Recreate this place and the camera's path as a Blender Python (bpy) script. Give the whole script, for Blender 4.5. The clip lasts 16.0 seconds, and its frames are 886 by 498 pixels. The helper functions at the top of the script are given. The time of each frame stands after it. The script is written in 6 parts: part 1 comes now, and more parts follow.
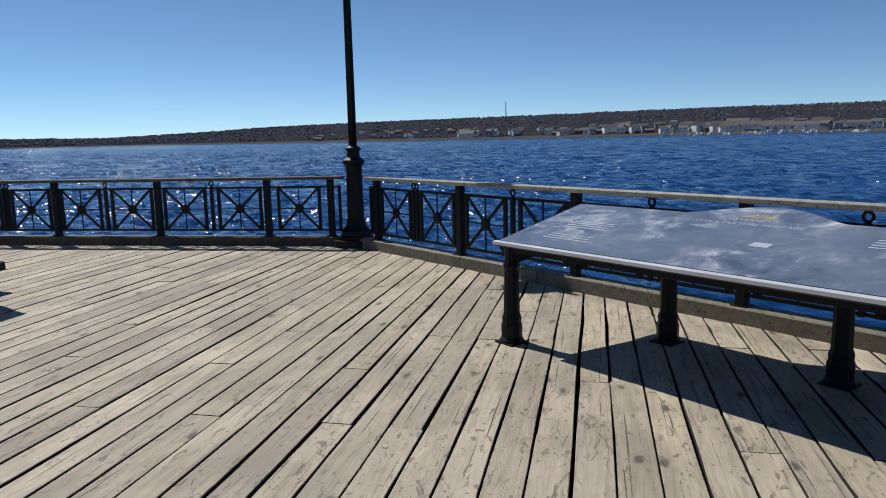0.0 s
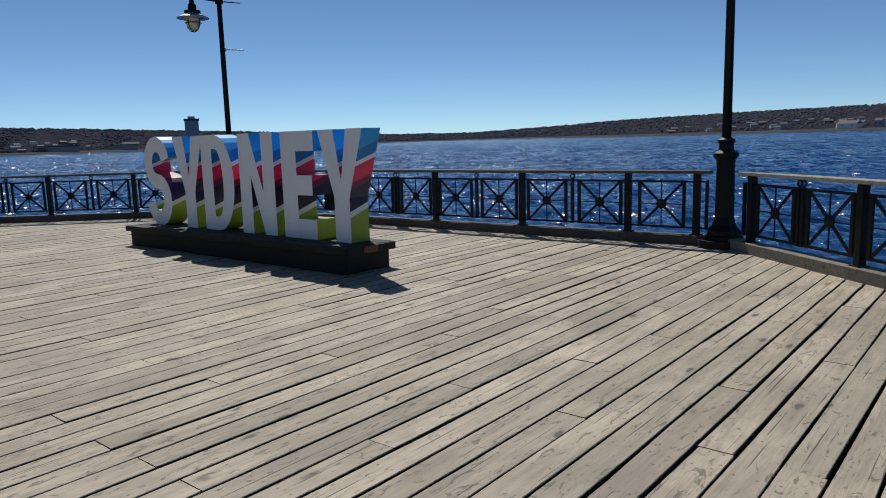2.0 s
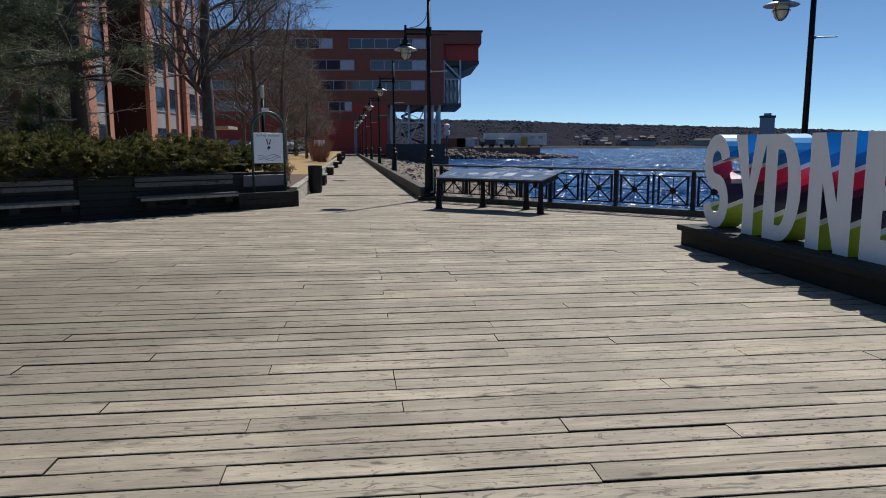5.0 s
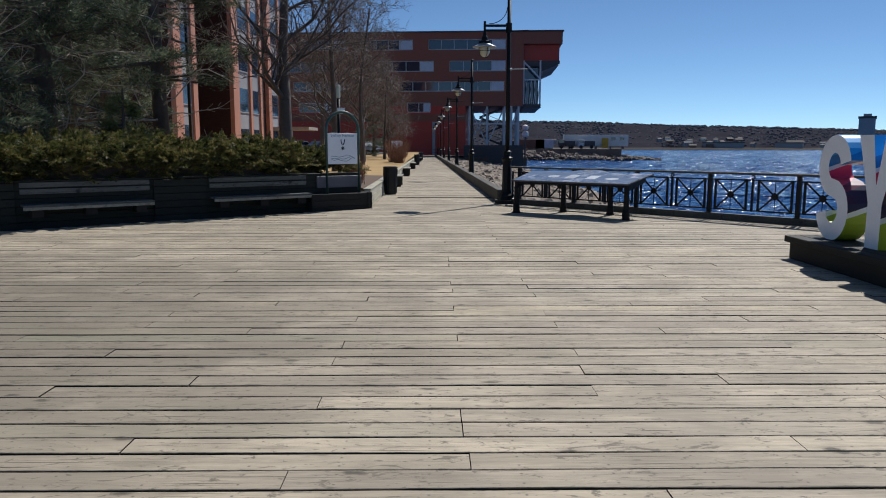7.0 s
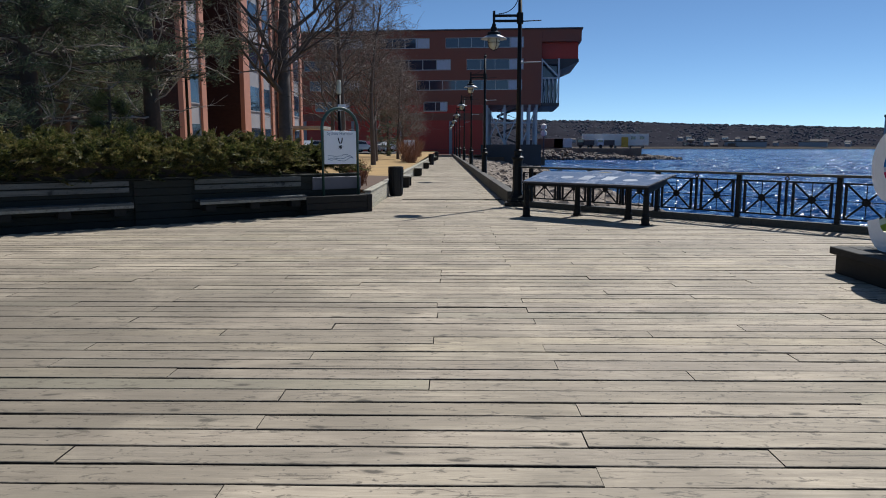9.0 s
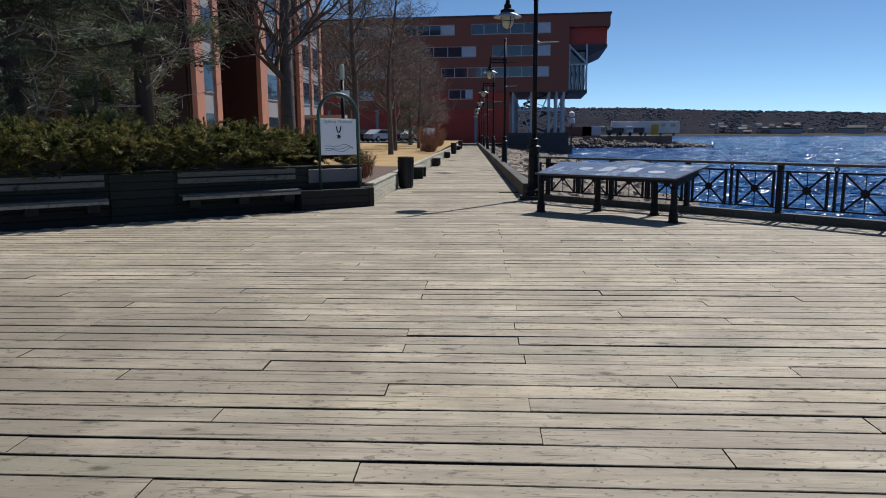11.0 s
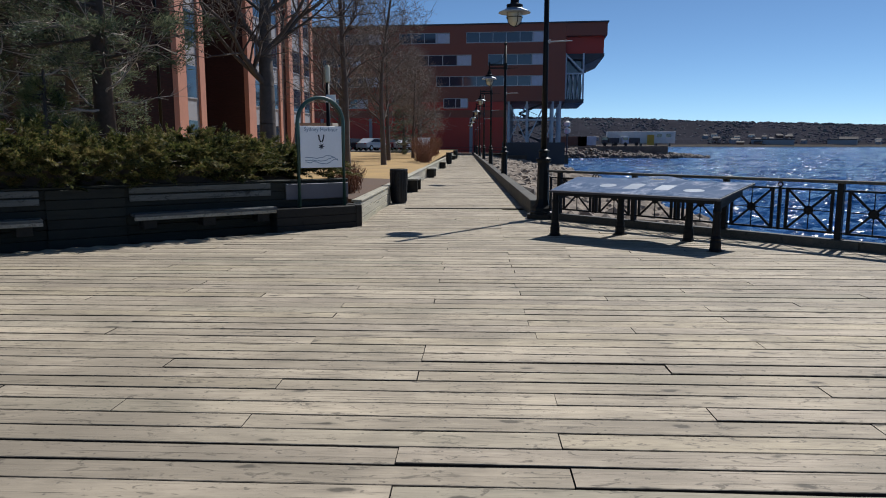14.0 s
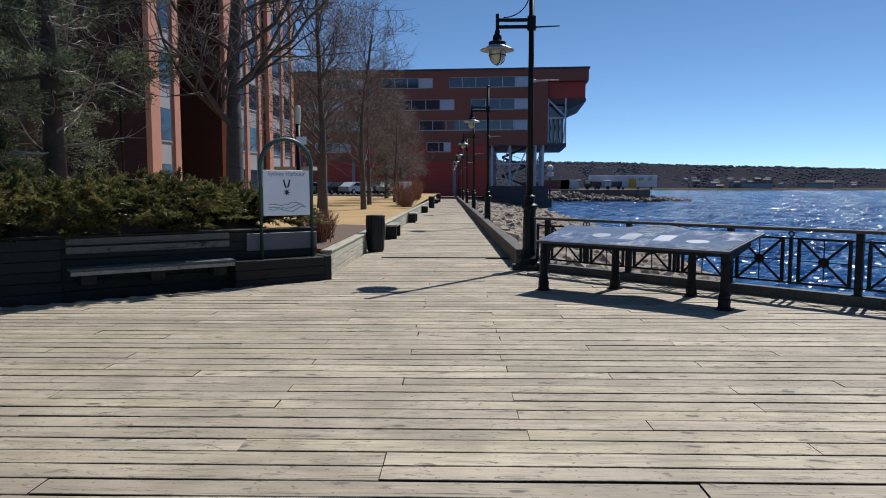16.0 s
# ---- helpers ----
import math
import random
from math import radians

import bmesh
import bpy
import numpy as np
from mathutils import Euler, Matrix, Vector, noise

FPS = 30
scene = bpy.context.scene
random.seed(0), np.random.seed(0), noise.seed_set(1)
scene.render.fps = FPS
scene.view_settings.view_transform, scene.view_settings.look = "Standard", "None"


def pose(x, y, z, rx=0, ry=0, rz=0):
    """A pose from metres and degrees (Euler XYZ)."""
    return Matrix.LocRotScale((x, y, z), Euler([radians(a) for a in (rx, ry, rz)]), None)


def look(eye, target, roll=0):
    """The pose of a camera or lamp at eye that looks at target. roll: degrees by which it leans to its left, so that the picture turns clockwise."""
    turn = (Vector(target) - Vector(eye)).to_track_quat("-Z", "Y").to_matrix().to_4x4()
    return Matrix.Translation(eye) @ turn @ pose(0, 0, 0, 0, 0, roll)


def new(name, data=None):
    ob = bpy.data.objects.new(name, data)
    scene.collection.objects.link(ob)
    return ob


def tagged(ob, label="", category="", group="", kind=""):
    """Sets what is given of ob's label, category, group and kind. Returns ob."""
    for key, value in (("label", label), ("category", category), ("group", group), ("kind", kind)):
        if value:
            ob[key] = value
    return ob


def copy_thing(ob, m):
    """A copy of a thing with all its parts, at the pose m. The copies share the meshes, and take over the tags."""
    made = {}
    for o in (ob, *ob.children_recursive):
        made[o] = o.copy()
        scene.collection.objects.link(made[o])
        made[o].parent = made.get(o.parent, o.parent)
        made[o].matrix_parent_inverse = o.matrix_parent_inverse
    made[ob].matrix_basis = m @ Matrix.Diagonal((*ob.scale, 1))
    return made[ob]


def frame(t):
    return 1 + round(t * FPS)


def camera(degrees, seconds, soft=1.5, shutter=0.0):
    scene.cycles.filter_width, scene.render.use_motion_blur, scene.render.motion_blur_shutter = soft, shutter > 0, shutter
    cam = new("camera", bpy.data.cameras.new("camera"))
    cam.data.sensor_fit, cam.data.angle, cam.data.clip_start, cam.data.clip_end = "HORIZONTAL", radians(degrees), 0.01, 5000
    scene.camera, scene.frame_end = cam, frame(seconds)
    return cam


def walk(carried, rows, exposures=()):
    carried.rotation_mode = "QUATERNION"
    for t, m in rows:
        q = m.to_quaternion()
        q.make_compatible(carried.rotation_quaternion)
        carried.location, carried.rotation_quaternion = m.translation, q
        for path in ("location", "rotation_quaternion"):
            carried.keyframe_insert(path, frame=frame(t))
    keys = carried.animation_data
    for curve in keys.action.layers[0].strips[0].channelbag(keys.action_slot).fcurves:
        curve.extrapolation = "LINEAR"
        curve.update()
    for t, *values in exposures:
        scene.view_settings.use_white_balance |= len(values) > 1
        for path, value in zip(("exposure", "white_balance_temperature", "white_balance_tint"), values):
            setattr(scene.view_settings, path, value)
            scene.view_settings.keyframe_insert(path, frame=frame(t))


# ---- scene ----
cam = camera(64.1, 16.0, soft=1.0)
PATH = [
    (0, (-0.222, -0.867, 1.591), (1.667, -0.287, 1.28), -1.3),
    (0.5, (-0.144, -0.834, 1.587), (1.64, 0.009, 1.262), -1.2),
    (1, (-0.128, -0.758, 1.589), (1.539, 0.296, 1.255), -1.2),
    (1.5, (-0.1, -0.629, 1.589), (1.461, 0.58, 1.269), -1.5),
    (2, (-0.079, -0.551, 1.582), (1.327, 0.839, 1.277), -1.7),
    (2.5, (0.005, -0.504, 1.596), (1.165, 1.096, 1.291), -1.8),
    (3, (0.066, -0.422, 1.593), (0.957, 1.339, 1.272), -1.7),
    (3.5, (0.101, -0.241, 1.587), (0.76, 1.621, 1.271), -1.7),
    (4, (0.154, -0.083, 1.593), (0.591, 1.846, 1.296), -1.4),
    (4.5, (0.228, -0.025, 1.6), (0.441, 1.944, 1.32), -0.8),
    (5, (0.316, 0.062, 1.604), (0.386, 2.04, 1.315), -0.1),
    (7.5, (0.331, 1.151, 1.592), (0.181, 3.125, 1.307), -0.0),
    (8, (0.405, 1.482, 1.59), (0.255, 3.454, 1.296), 0.1),
    (8.5, (0.516, 1.79, 1.588), (0.326, 3.759, 1.291), 0.3),
    (9, (0.565, 2.138, 1.576), (0.368, 4.108, 1.289), 0.0),
    (11.5, (0.899, 3.925, 1.576), (0.609, 5.878, 1.254), -0.1),
    (12, (0.857, 4.234, 1.578), (0.573, 6.19, 1.268), 0.6),
    (12.5, (0.788, 4.553, 1.578), (0.487, 6.505, 1.268), 0.2),
    (13, (0.733, 4.916, 1.585), (0.427, 6.87, 1.287), -0.1),
    (13.5, (0.614, 5.259, 1.605), (0.345, 7.219, 1.315), -0.0),
    (14, (0.505, 5.632, 1.602), (0.248, 7.594, 1.309), -0.0),
    (14.5, (0.503, 5.979, 1.6), (0.237, 7.942, 1.33), -0.1),
    (15, (0.457, 6.316, 1.607), (0.234, 8.289, 1.367), 0.2),
    (15.5, (0.407, 6.636, 1.624), (0.206, 8.615, 1.413), 0.2),
    (16, (0.458, 6.873, 1.642), (0.244, 8.854, 1.469), 0.0),
]
walk(cam, [(t, look(eye, target, roll)) for t, eye, target, roll in PATH],
     exposures=[(0, 0.0, 6280, 10), (2.0, -0.18, 6280, 10), (3.5, -0.18, 6280, 10), (5.0, -0.08, 6280, 10), (9.0, 0.08, 6230, 10), (12.3, 0.07, 6230, 10), (14.4, 0.05, 6260, 10), (15.0, 0.19, 6240, 10), (16.0, 0.2, 6230, 10)])

# ---- light ----
SUN_AZ, SUN_EL = radians(30.5), radians(50.5)
SUN_DIR = Vector((math.sin(SUN_AZ) * math.cos(SUN_EL), math.cos(SUN_AZ) * math.cos(SUN_EL), math.sin(SUN_EL)))
world = bpy.data.worlds.new("sky")
scene.world = world
world.use_nodes = True
wn = world.node_tree
sky = wn.nodes.new("ShaderNodeTexSky")
sky.sky_type = "NISHITA"
sky.sun_disc = False
sky.sun_elevation, sky.sun_rotation = SUN_EL, SUN_AZ
sky.air_density, sky.dust_density, sky.ozone_density = 0.5, 0.0, 1.5
clear = wn.nodes.new("ShaderNodeMix")
clear.data_type, clear.blend_type = "RGBA", "MULTIPLY"
clear.inputs[0].default_value = 1.0
clear.inputs[7].default_value = (0.86, 1.03, 1.10, 1)
wn.links.new(sky.outputs[0], clear.inputs[6])
wn.links.new(clear.outputs[2], wn.nodes["Background"].inputs[0])
wn.nodes["Background"].inputs[1].default_value = 0.085
sun = new("sun", bpy.data.lights.new("sun", "SUN"))
sun.data.energy, sun.data.angle, sun.data.color = 4.6, radians(0.53), (1.0, 0.965, 0.90)
sun.matrix_world = look(SUN_DIR * 50, (0, 0, 0))

# ---- materials ----


class Nodes:
    """A small builder of node materials."""

    def __init__(self, name):
        self.mat = bpy.data.materials.new(name)
        self.mat.use_nodes = True
        self.t = self.mat.node_tree
        self.p = self.t.nodes["Principled BSDF"]

    def n(self, kind, **inputs):
        node = self.t.nodes.new(kind)
        for key, value in inputs.items():
            self.put(node, key, value)
        return node

    def put(self, node, key, value):
        sock = node.inputs[int(key[1:])] if key[0] == "i" and key[1:].isdigit() else node.inputs[key]
        if isinstance(value, bpy.types.NodeSocket):
            self.t.links.new(value, sock)
        else:
            sock.default_value = value

    def pos(self):
        return self.n("ShaderNodeNewGeometry").outputs["Position"]

    def local(self):
        return self.n("ShaderNodeTexCoord").outputs["Object"]

    def mapped(self, vec, scale=(1, 1, 1), turn=(0, 0, 0), move=(0, 0, 0)):
        return self.n("ShaderNodeMapping", Vector=vec, Scale=scale, Rotation=turn, Location=move).outputs[0]

    def noise(self, vec, scale, detail=4.0, rough=0.55, dist=0.0):
        return self.n("ShaderNodeTexNoise", Vector=vec, Scale=scale, Detail=detail, Roughness=rough, Distortion=dist).outputs[0]

    def voronoi(self, vec, scale):
        return self.n("ShaderNodeTexVoronoi", Vector=vec, Scale=scale)

    def math(self, op, a, b=0.0, c=0.0):
        node = self.t.nodes.new("ShaderNodeMath")
        node.operation = op
        for i, v in enumerate((a, b, c)):
            self.put(node, "i%d" % i, v)
        return node.outputs[0]

    def ramp(self, fac, stops, mode="LINEAR"):
        node = self.n("ShaderNodeValToRGB", Fac=fac)
        el = node.color_ramp.elements
        node.color_ramp.interpolation = mode
        while len(el) < len(stops):
            el.new(0.5)
        for e, (at, col) in zip(el, stops):
            e.position = at
            e.color = (*col, 1) if isinstance(col, tuple) else (col, col, col, 1)
        return node.outputs[0]

    def mix(self, fac, a, b, mode="MIX"):
        node = self.t.nodes.new("ShaderNodeMix")
        node.data_type, node.blend_type = "RGBA", mode
        for i, v in ((0, fac), (6, a), (7, b)):
            if isinstance(v, tuple) and len(v) == 3:
                v = (*v, 1)
            self.put(node, "i%d" % i, v)
        return node.outputs[2]

    def bump(self, height, strength=0.3, distance=0.01):
        self.put(self.p, "Normal", self.n("ShaderNodeBump", Height=height, Strength=strength, Distance=distance).outputs[0])

    def done(self, color=None, rough=None, metal=None):
        for key, v in (("Base Color", color), ("Roughness", rough), ("Metallic", metal)):
            if v is not None:
                self.put(self.p, key, (*v, 1) if isinstance(v, tuple) else v)
        return self.mat


def rgb(r, g, b):
    return tuple(((c / 255) / 12.92 if c / 255 <= 0.04045 else ((c / 255 + 0.055) / 1.055) ** 2.4) for c in (r, g, b))


def shade(c, k):
    return tuple(min(1.0, x * k) for x in c)


def plain(name, color, rough=0.6, metal=0.0, grain=18.0, var=0.25, bump=0.15, wear=1.5):
    """Paint, metal, stone: fine grain, broad stains, a fine relief."""
    m = Nodes(name)
    v = m.pos()
    fine, broad = m.noise(v, grain, 5), m.noise(v, wear, 3)
    mixed = m.math("MULTIPLY_ADD", broad, 0.6, m.math("MULTIPLY", fine, 0.4))
    col = m.ramp(mixed, [(0.3, shade(color, 1 - var)), (0.55, color), (0.75, shade(color, 1 + var))])
    m.bump(fine, bump, 0.004)
    return m.done(col, m.ramp(broad, [(0.3, max(0.03, rough - 0.1)), (0.7, min(1.0, rough + 0.1))]), metal)


PLANK_TURN = math.atan2(0.086, 0.9963)


def wood(name, colors, turn=PLANK_TURN, upright=False, bump=0.5, knots=True, nails=None):
    """Weathered boards; the grain runs along local x of the turn, with a tone of its own for every piece."""
    m = Nodes(name)
    rand = m.n("ShaderNodeObjectInfo").outputs["Random"]
    isle = m.n("ShaderNodeNewGeometry").outputs["Random Per Island"]
    tone = m.math("FRACT", m.math("ADD", rand, isle))
    shift = m.n("ShaderNodeCombineXYZ", X=m.math("MULTIPLY", tone, 37.0), Y=m.math("MULTIPLY", tone, 91.0), Z=0.0).outputs[0]
    v = m.mapped(m.pos(), turn=(0, 0, -turn))
    add = m.t.nodes.new("ShaderNodeVectorMath")
    m.put(add, "i0", v)
    m.put(add, "i1", shift)
    v = add.outputs[0]
    grain = m.noise(m.mapped(v, (1.6, 26, 26) if not upright else (26, 26, 1.6)), 2.2, 6, 0.65, 0.6)
    broad = m.noise(m.mapped(v, (0.7, 2.2, 2.2)), 1.3, 4, 0.6)
    streak = m.noise(m.mapped(v, (0.9, 11, 11)), 1.4, 5, 0.7, 0.8)
    hue = m.math("FRACT", m.math("MULTIPLY", tone, 7.13))
    specks = m.noise(m.mapped(v, (5, 30, 30)), 3.0, 3, 0.7)
    base = m.ramp(tone, [(0.0, colors[0]), (0.3, colors[1]), (0.62, colors[2]), (1.0, colors[3])])
    base = m.mix(m.ramp(hue, [(0.0, 0.42), (0.32, 0.0)]), base, (colors[3][0] * 0.80, colors[3][1] * 0.78, colors[3][2] * 0.86))
    base = m.mix(m.ramp(hue, [(0.74, 0.0), (1.0, 0.4)]), base, (colors[1][0] * 0.98, colors[1][1] * 0.96, colors[1][2] * 0.74))
    base = m.mix(m.ramp(m.math("FRACT", m.math("MULTIPLY", tone, 17.7)), [(0.0, 0.5), (0.34, 0.0)]), base, shade(colors[0], 0.8))
    base = m.mix(m.ramp(streak, [(0.34, 0.5), (0.50, 0.0)]), base, shade(colors[0], 0.48))
    base = m.mix(m.ramp(streak, [(0.54, 0.0), (0.70, 0.4)]), base, shade(colors[2], 1.22))
    col = m.mix(m.ramp(grain, [(0.34, 0.34), (0.60, 0.0)]), base, shade(colors[0], 0.55))
    col = m.mix(m.ramp(broad, [(0.35, 0.5), (0.6, 0.0)]), col, shade(colors[3], 0.62))
    col = m.mix(m.ramp(specks, [(0.66, 0.0), (0.78, 0.55)]), col, shade(colors[0], 0.3))
    if nails:
        # a broad greyer, walked-on patch on the landward half of the deck
        spot = m.n("ShaderNodeVectorMath", i0=m.pos(), i1=(-5.2, 6.8, 0.0))
        spot.operation = "DISTANCE"
        worn = m.math("ADD", m.math("DIVIDE", spot.outputs["Value"], 9.0), m.math("MULTIPLY", m.noise(m.pos(), 0.35, 4), 0.9))
        col = m.mix(m.ramp(worn, [(0.72, 0.85), (1.40, 0.0)]), col, shade(colors[3], 0.42))
        # pairs of nail heads over every joist
        flat = m.n("ShaderNodeSeparateXYZ", Vector=m.mapped(m.pos(), turn=(0, 0, -turn)))
        across = m.n("ShaderNodeAttribute")
        across.attribute_name = "across"
        across = across.outputs["Fac"]
        along_joist = m.math("FRACT", m.math("DIVIDE", m.math("SUBTRACT", flat.outputs[0], nails[0]), nails[1]))
        dx = m.math("MULTIPLY", m.math("ABSOLUTE", m.math("SUBTRACT", along_joist, 0.5)), nails[1])
        dy = m.math("MULTIPLY", m.math("ABSOLUTE", m.math("SUBTRACT", m.math("ABSOLUTE", across), 0.52)), 0.1)
        far = m.math("SQRT", m.math("ADD", m.math("MULTIPLY", dx, dx), m.math("MULTIPLY", dy, dy)))
        col = m.mix(m.ramp(far, [(0.005, 0.7), (0.009, 0.0)]), col, (0.03, 0.028, 0.026))
        # soft weathering clouds that run across the boards, and greenish boards
        cloud = m.noise(m.mapped(m.pos(), (1.0, 1.3, 1.0)), 1.1, 5, 0.62, 0.4)
        col = m.mix(m.ramp(cloud, [(0.38, 0.40), (0.54, 0.0)]), col, shade(colors[0], 0.58))
        col = m.mix(m.ramp(cloud, [(0.54, 0.0), (0.68, 0.2)]), col, shade(colors[2], 1.12))
        moss = m.math("FRACT", m.math("MULTIPLY", tone, 29.3))
        col = m.mix(m.ramp(moss, [(0.0, 0.42), (0.10, 0.0)]), col, (colors[0][0] * 0.66, colors[0][1] * 0.76, colors[0][2] * 0.72))
        # frayed, dirt-filled arrises, darkened wider to strengthen the gap lines
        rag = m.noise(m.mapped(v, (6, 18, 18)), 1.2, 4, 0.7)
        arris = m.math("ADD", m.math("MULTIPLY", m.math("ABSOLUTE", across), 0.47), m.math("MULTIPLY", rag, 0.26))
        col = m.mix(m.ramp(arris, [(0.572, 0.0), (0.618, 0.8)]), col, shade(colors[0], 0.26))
    if knots:
        warp = m.t.nodes.new("ShaderNodeVectorMath")
        warp.operation = "MULTIPLY_ADD"
        m.put(warp, "i0", m.n("ShaderNodeTexNoise", Vector=v, Scale=9.0, Detail=3.0).outputs["Color"])
        m.put(warp, "i1", (0.12, 0.07, 0.0))
        m.put(warp, "i2", v)
        cell = m.voronoi(m.mapped(warp.outputs[0], (1.9, 4.6, 1.0)), 1.0)
        ring = cell.outputs["Distance"]
        col = m.mix(m.ramp(ring, [(0.10, 0.3), (0.24, 0.0)]), col, shade(colors[0], 0.55))
        col = m.mix(m.ramp(ring, [(0.07, 0.88), (0.13, 0.0)]), col, shade(colors[0], 0.22))
    check = m.noise(m.mapped(v, (0.55, 34, 34)), 1.7, 2, 0.5, 0.25)
    col = m.mix(m.ramp(check, [(0.665, 0.0), (0.70, 0.8)]), col, shade(colors[0], 0.14))
    blot = m.noise(m.mapped(v, (4.6, 12, 12)), 1.0, 5, 0.72, 1.8)
    col = m.mix(m.ramp(blot, [(0.57, 0.0), (0.63, 0.75)]), col, shade(colors[0], 0.3))
    green = m.noise(m.mapped(v, (0.25, 0.6, 0.6)), 1.0, 2)
    col = m.mix(m.ramp(green, [(0.58, 0.0), (0.7, 0.12)]), col, (colors[0][0] * 0.78, colors[0][1] * 0.95, colors[0][2] * 0.85))
    m.bump(m.math("SUBTRACT", m.math("ADD", grain, m.math("MULTIPLY", specks, 0.5)), m.math("MULTIPLY", m.ramp(check, [(0.64, 0.0), (0.69, 1.0)]), 1.5)), bump, 0.004)
    return m.done(col, 0.78)


def brick(name, color, mortar, scale=1.0):
    m = Nodes(name)
    v = m.pos()
    cr = m.n("ShaderNodeSeparateXYZ", Vector=v)
    flat = m.n("ShaderNodeCombineXYZ", X=m.math("ADD", cr.outputs[0], cr.outputs[1]), Y=cr.outputs[2], Z=0.0).outputs[0]
    b = m.n("ShaderNodeTexBrick", Vector=flat, Color1=(*shade(color, 0.75), 1), Color2=(*shade(color, 1.25), 1), Mortar=(*mortar, 1), Scale=scale)
    b.inputs["Brick Width"].default_value, b.inputs["Row Height"].default_value, b.inputs["Mortar Size"].default_value = 0.22, 0.075, 0.008
    stain = m.noise(v, 0.5, 4)
    col = m.mix(m.ramp(stain, [(0.4, 0.35), (0.65, 0.0)]), b.outputs[0], shade(color, 0.5))
    m.bump(m.noise(v, 30, 3), 0.2, 0.005)
    return m.done(col, 0.85)


def leafy(name, dark, light, brown=None, rough=0.6, size=3.2, lumps=0.55):
    m = Nodes(name)
    isle = m.n("ShaderNodeNewGeometry").outputs["Random Per Island"]
    clump = m.ramp(m.noise(m.pos(), size, 3), [(0.32, 0.0), (0.68, 1.0)])
    f = m.math("ADD", m.math("MULTIPLY", isle, 0.55), m.math("MULTIPLY", clump, lumps))
    stops = [(0.25, dark), (0.62, light)] + ([(0.86, brown)] if brown else [])
    col = m.ramp(f, stops)
    glow = m.n("ShaderNodeBsdfTranslucent", Color=col)
    both = m.n("ShaderNodeMixShader", Fac=0.42)
    m.put(both, "i1", m.p.outputs[0])
    m.put(both, "i2", glow.outputs[0])
    m.put(m.t.nodes["Material Output"], "Surface", both.outputs[0])
    return m.done(col, rough)


M_DECK = wood("weathered_deck_timber", [rgb(155, 143, 124), rgb(182, 168, 147), rgb(195, 180, 157), rgb(172, 159, 139)], nails=(0.145, 0.455))
M_KERB = wood("kerb_timber", [rgb(112, 106, 92), rgb(132, 126, 110), rgb(142, 134, 116), rgb(120, 116, 102)], bump=0.5)
M_RAILTOP = wood("handrail_timber", [rgb(140, 136, 124), rgb(164, 160, 146), rgb(176, 170, 154), rgb(150, 147, 136)], bump=0.4, knots=False)
# Rail timber again, with the shade of sides facing away from the sun in its colour.
M_SHADETIMBER = wood("shade_toned_rail_timber", [rgb(70, 66, 60), rgb(84, 80, 72), rgb(94, 89, 79), rgb(76, 73, 66)], bump=0.4, knots=False)
M_DARKWOOD = wood("dark_stained_timber", [rgb(26, 24, 21), rgb(33, 30, 26), rgb(40, 37, 31), rgb(29, 28, 25)])
M_GREENWOOD = wood("green_grey_timber", [rgb(27, 32, 28), rgb(32, 37, 32), rgb(38, 42, 37), rgb(29, 34, 30)], turn=0.745)
M_PALEWOOD = wood("bleached_timber", [rgb(165, 160, 145), rgb(185, 178, 158), rgb(195, 188, 168), rgb(175, 170, 155)], turn=1.67)
M_BROWNWOOD = wood("fresh_brown_timber", [rgb(118, 78, 50), rgb(134, 88, 56), rgb(146, 98, 62), rgb(126, 84, 54)], turn=1.67)
M_IRON = plain("black_painted_iron", rgb(15, 16, 19), 0.5, 0.0, 40, 0.35, 0.12)
M_LAMPIRON = plain("dark_green_black_iron", rgb(14, 17, 19), 0.48, 0.0, 40, 0.35, 0.12)
for m in (M_IRON, M_LAMPIRON):
    m.node_tree.nodes["Principled BSDF"].inputs["Specular IOR Level"].default_value = 0.22
M_GREENPIPE = plain("green_painted_pipe", rgb(48, 78, 74), 0.4, 0.0, 30, 0.25, 0.08)
M_STEEL = plain("brushed_steel_edge", rgb(214, 215, 218), 0.35, 0.25, 60, 0.12, 0.05)
M_WHITE = plain("white_painted_panel", rgb(242, 243, 246), 0.5, 0.0, 30, 0.06, 0.05)
M_SIGNWHITE = plain("white_sign_board", rgb(240, 243, 247), 0.45, 0.0, 20, 0.05, 0.03)
M_INK = plain("dark_ink", rgb(28, 34, 48), 0.5)
M_INKBLUE = plain("blue_grey_ink", rgb(120, 142, 165), 0.5)
M_GOLD = plain("gold_print", rgb(205, 175, 90), 0.5)
M_PALEPRINT = plain("pale_print", rgb(170, 176, 186), 0.45)
M_BRICK = brick("red_brick", rgb(60, 31, 28), rgb(56, 40, 37))
M_SALMON = plain("salmon_concrete", rgb(184, 130, 111), 0.8, 0.0, 12, 0.12, 0.2)
M_GREYPANEL = plain("grey_spandrel", rgb(150, 150, 156), 0.7, 0.0, 10, 0.12, 0.1)
M_BROWNCLAD = plain("brown_metal_cladding", rgb(134, 76, 60), 0.55, 0.0, 6, 0.15, 0.1, 0.2)
M_REDCLAD = plain("red_cladding", rgb(180, 60, 48), 0.55, 0.0, 6, 0.18, 0.1, 0.3)
M_DARKMETAL = plain("dark_roof_metal", rgb(62, 60, 66), 0.5, 0.0, 8, 0.2, 0.1)
M_GALV = plain("galvanised_steel", rgb(170, 175, 180), 0.45, 0.6, 12, 0.15, 0.05)
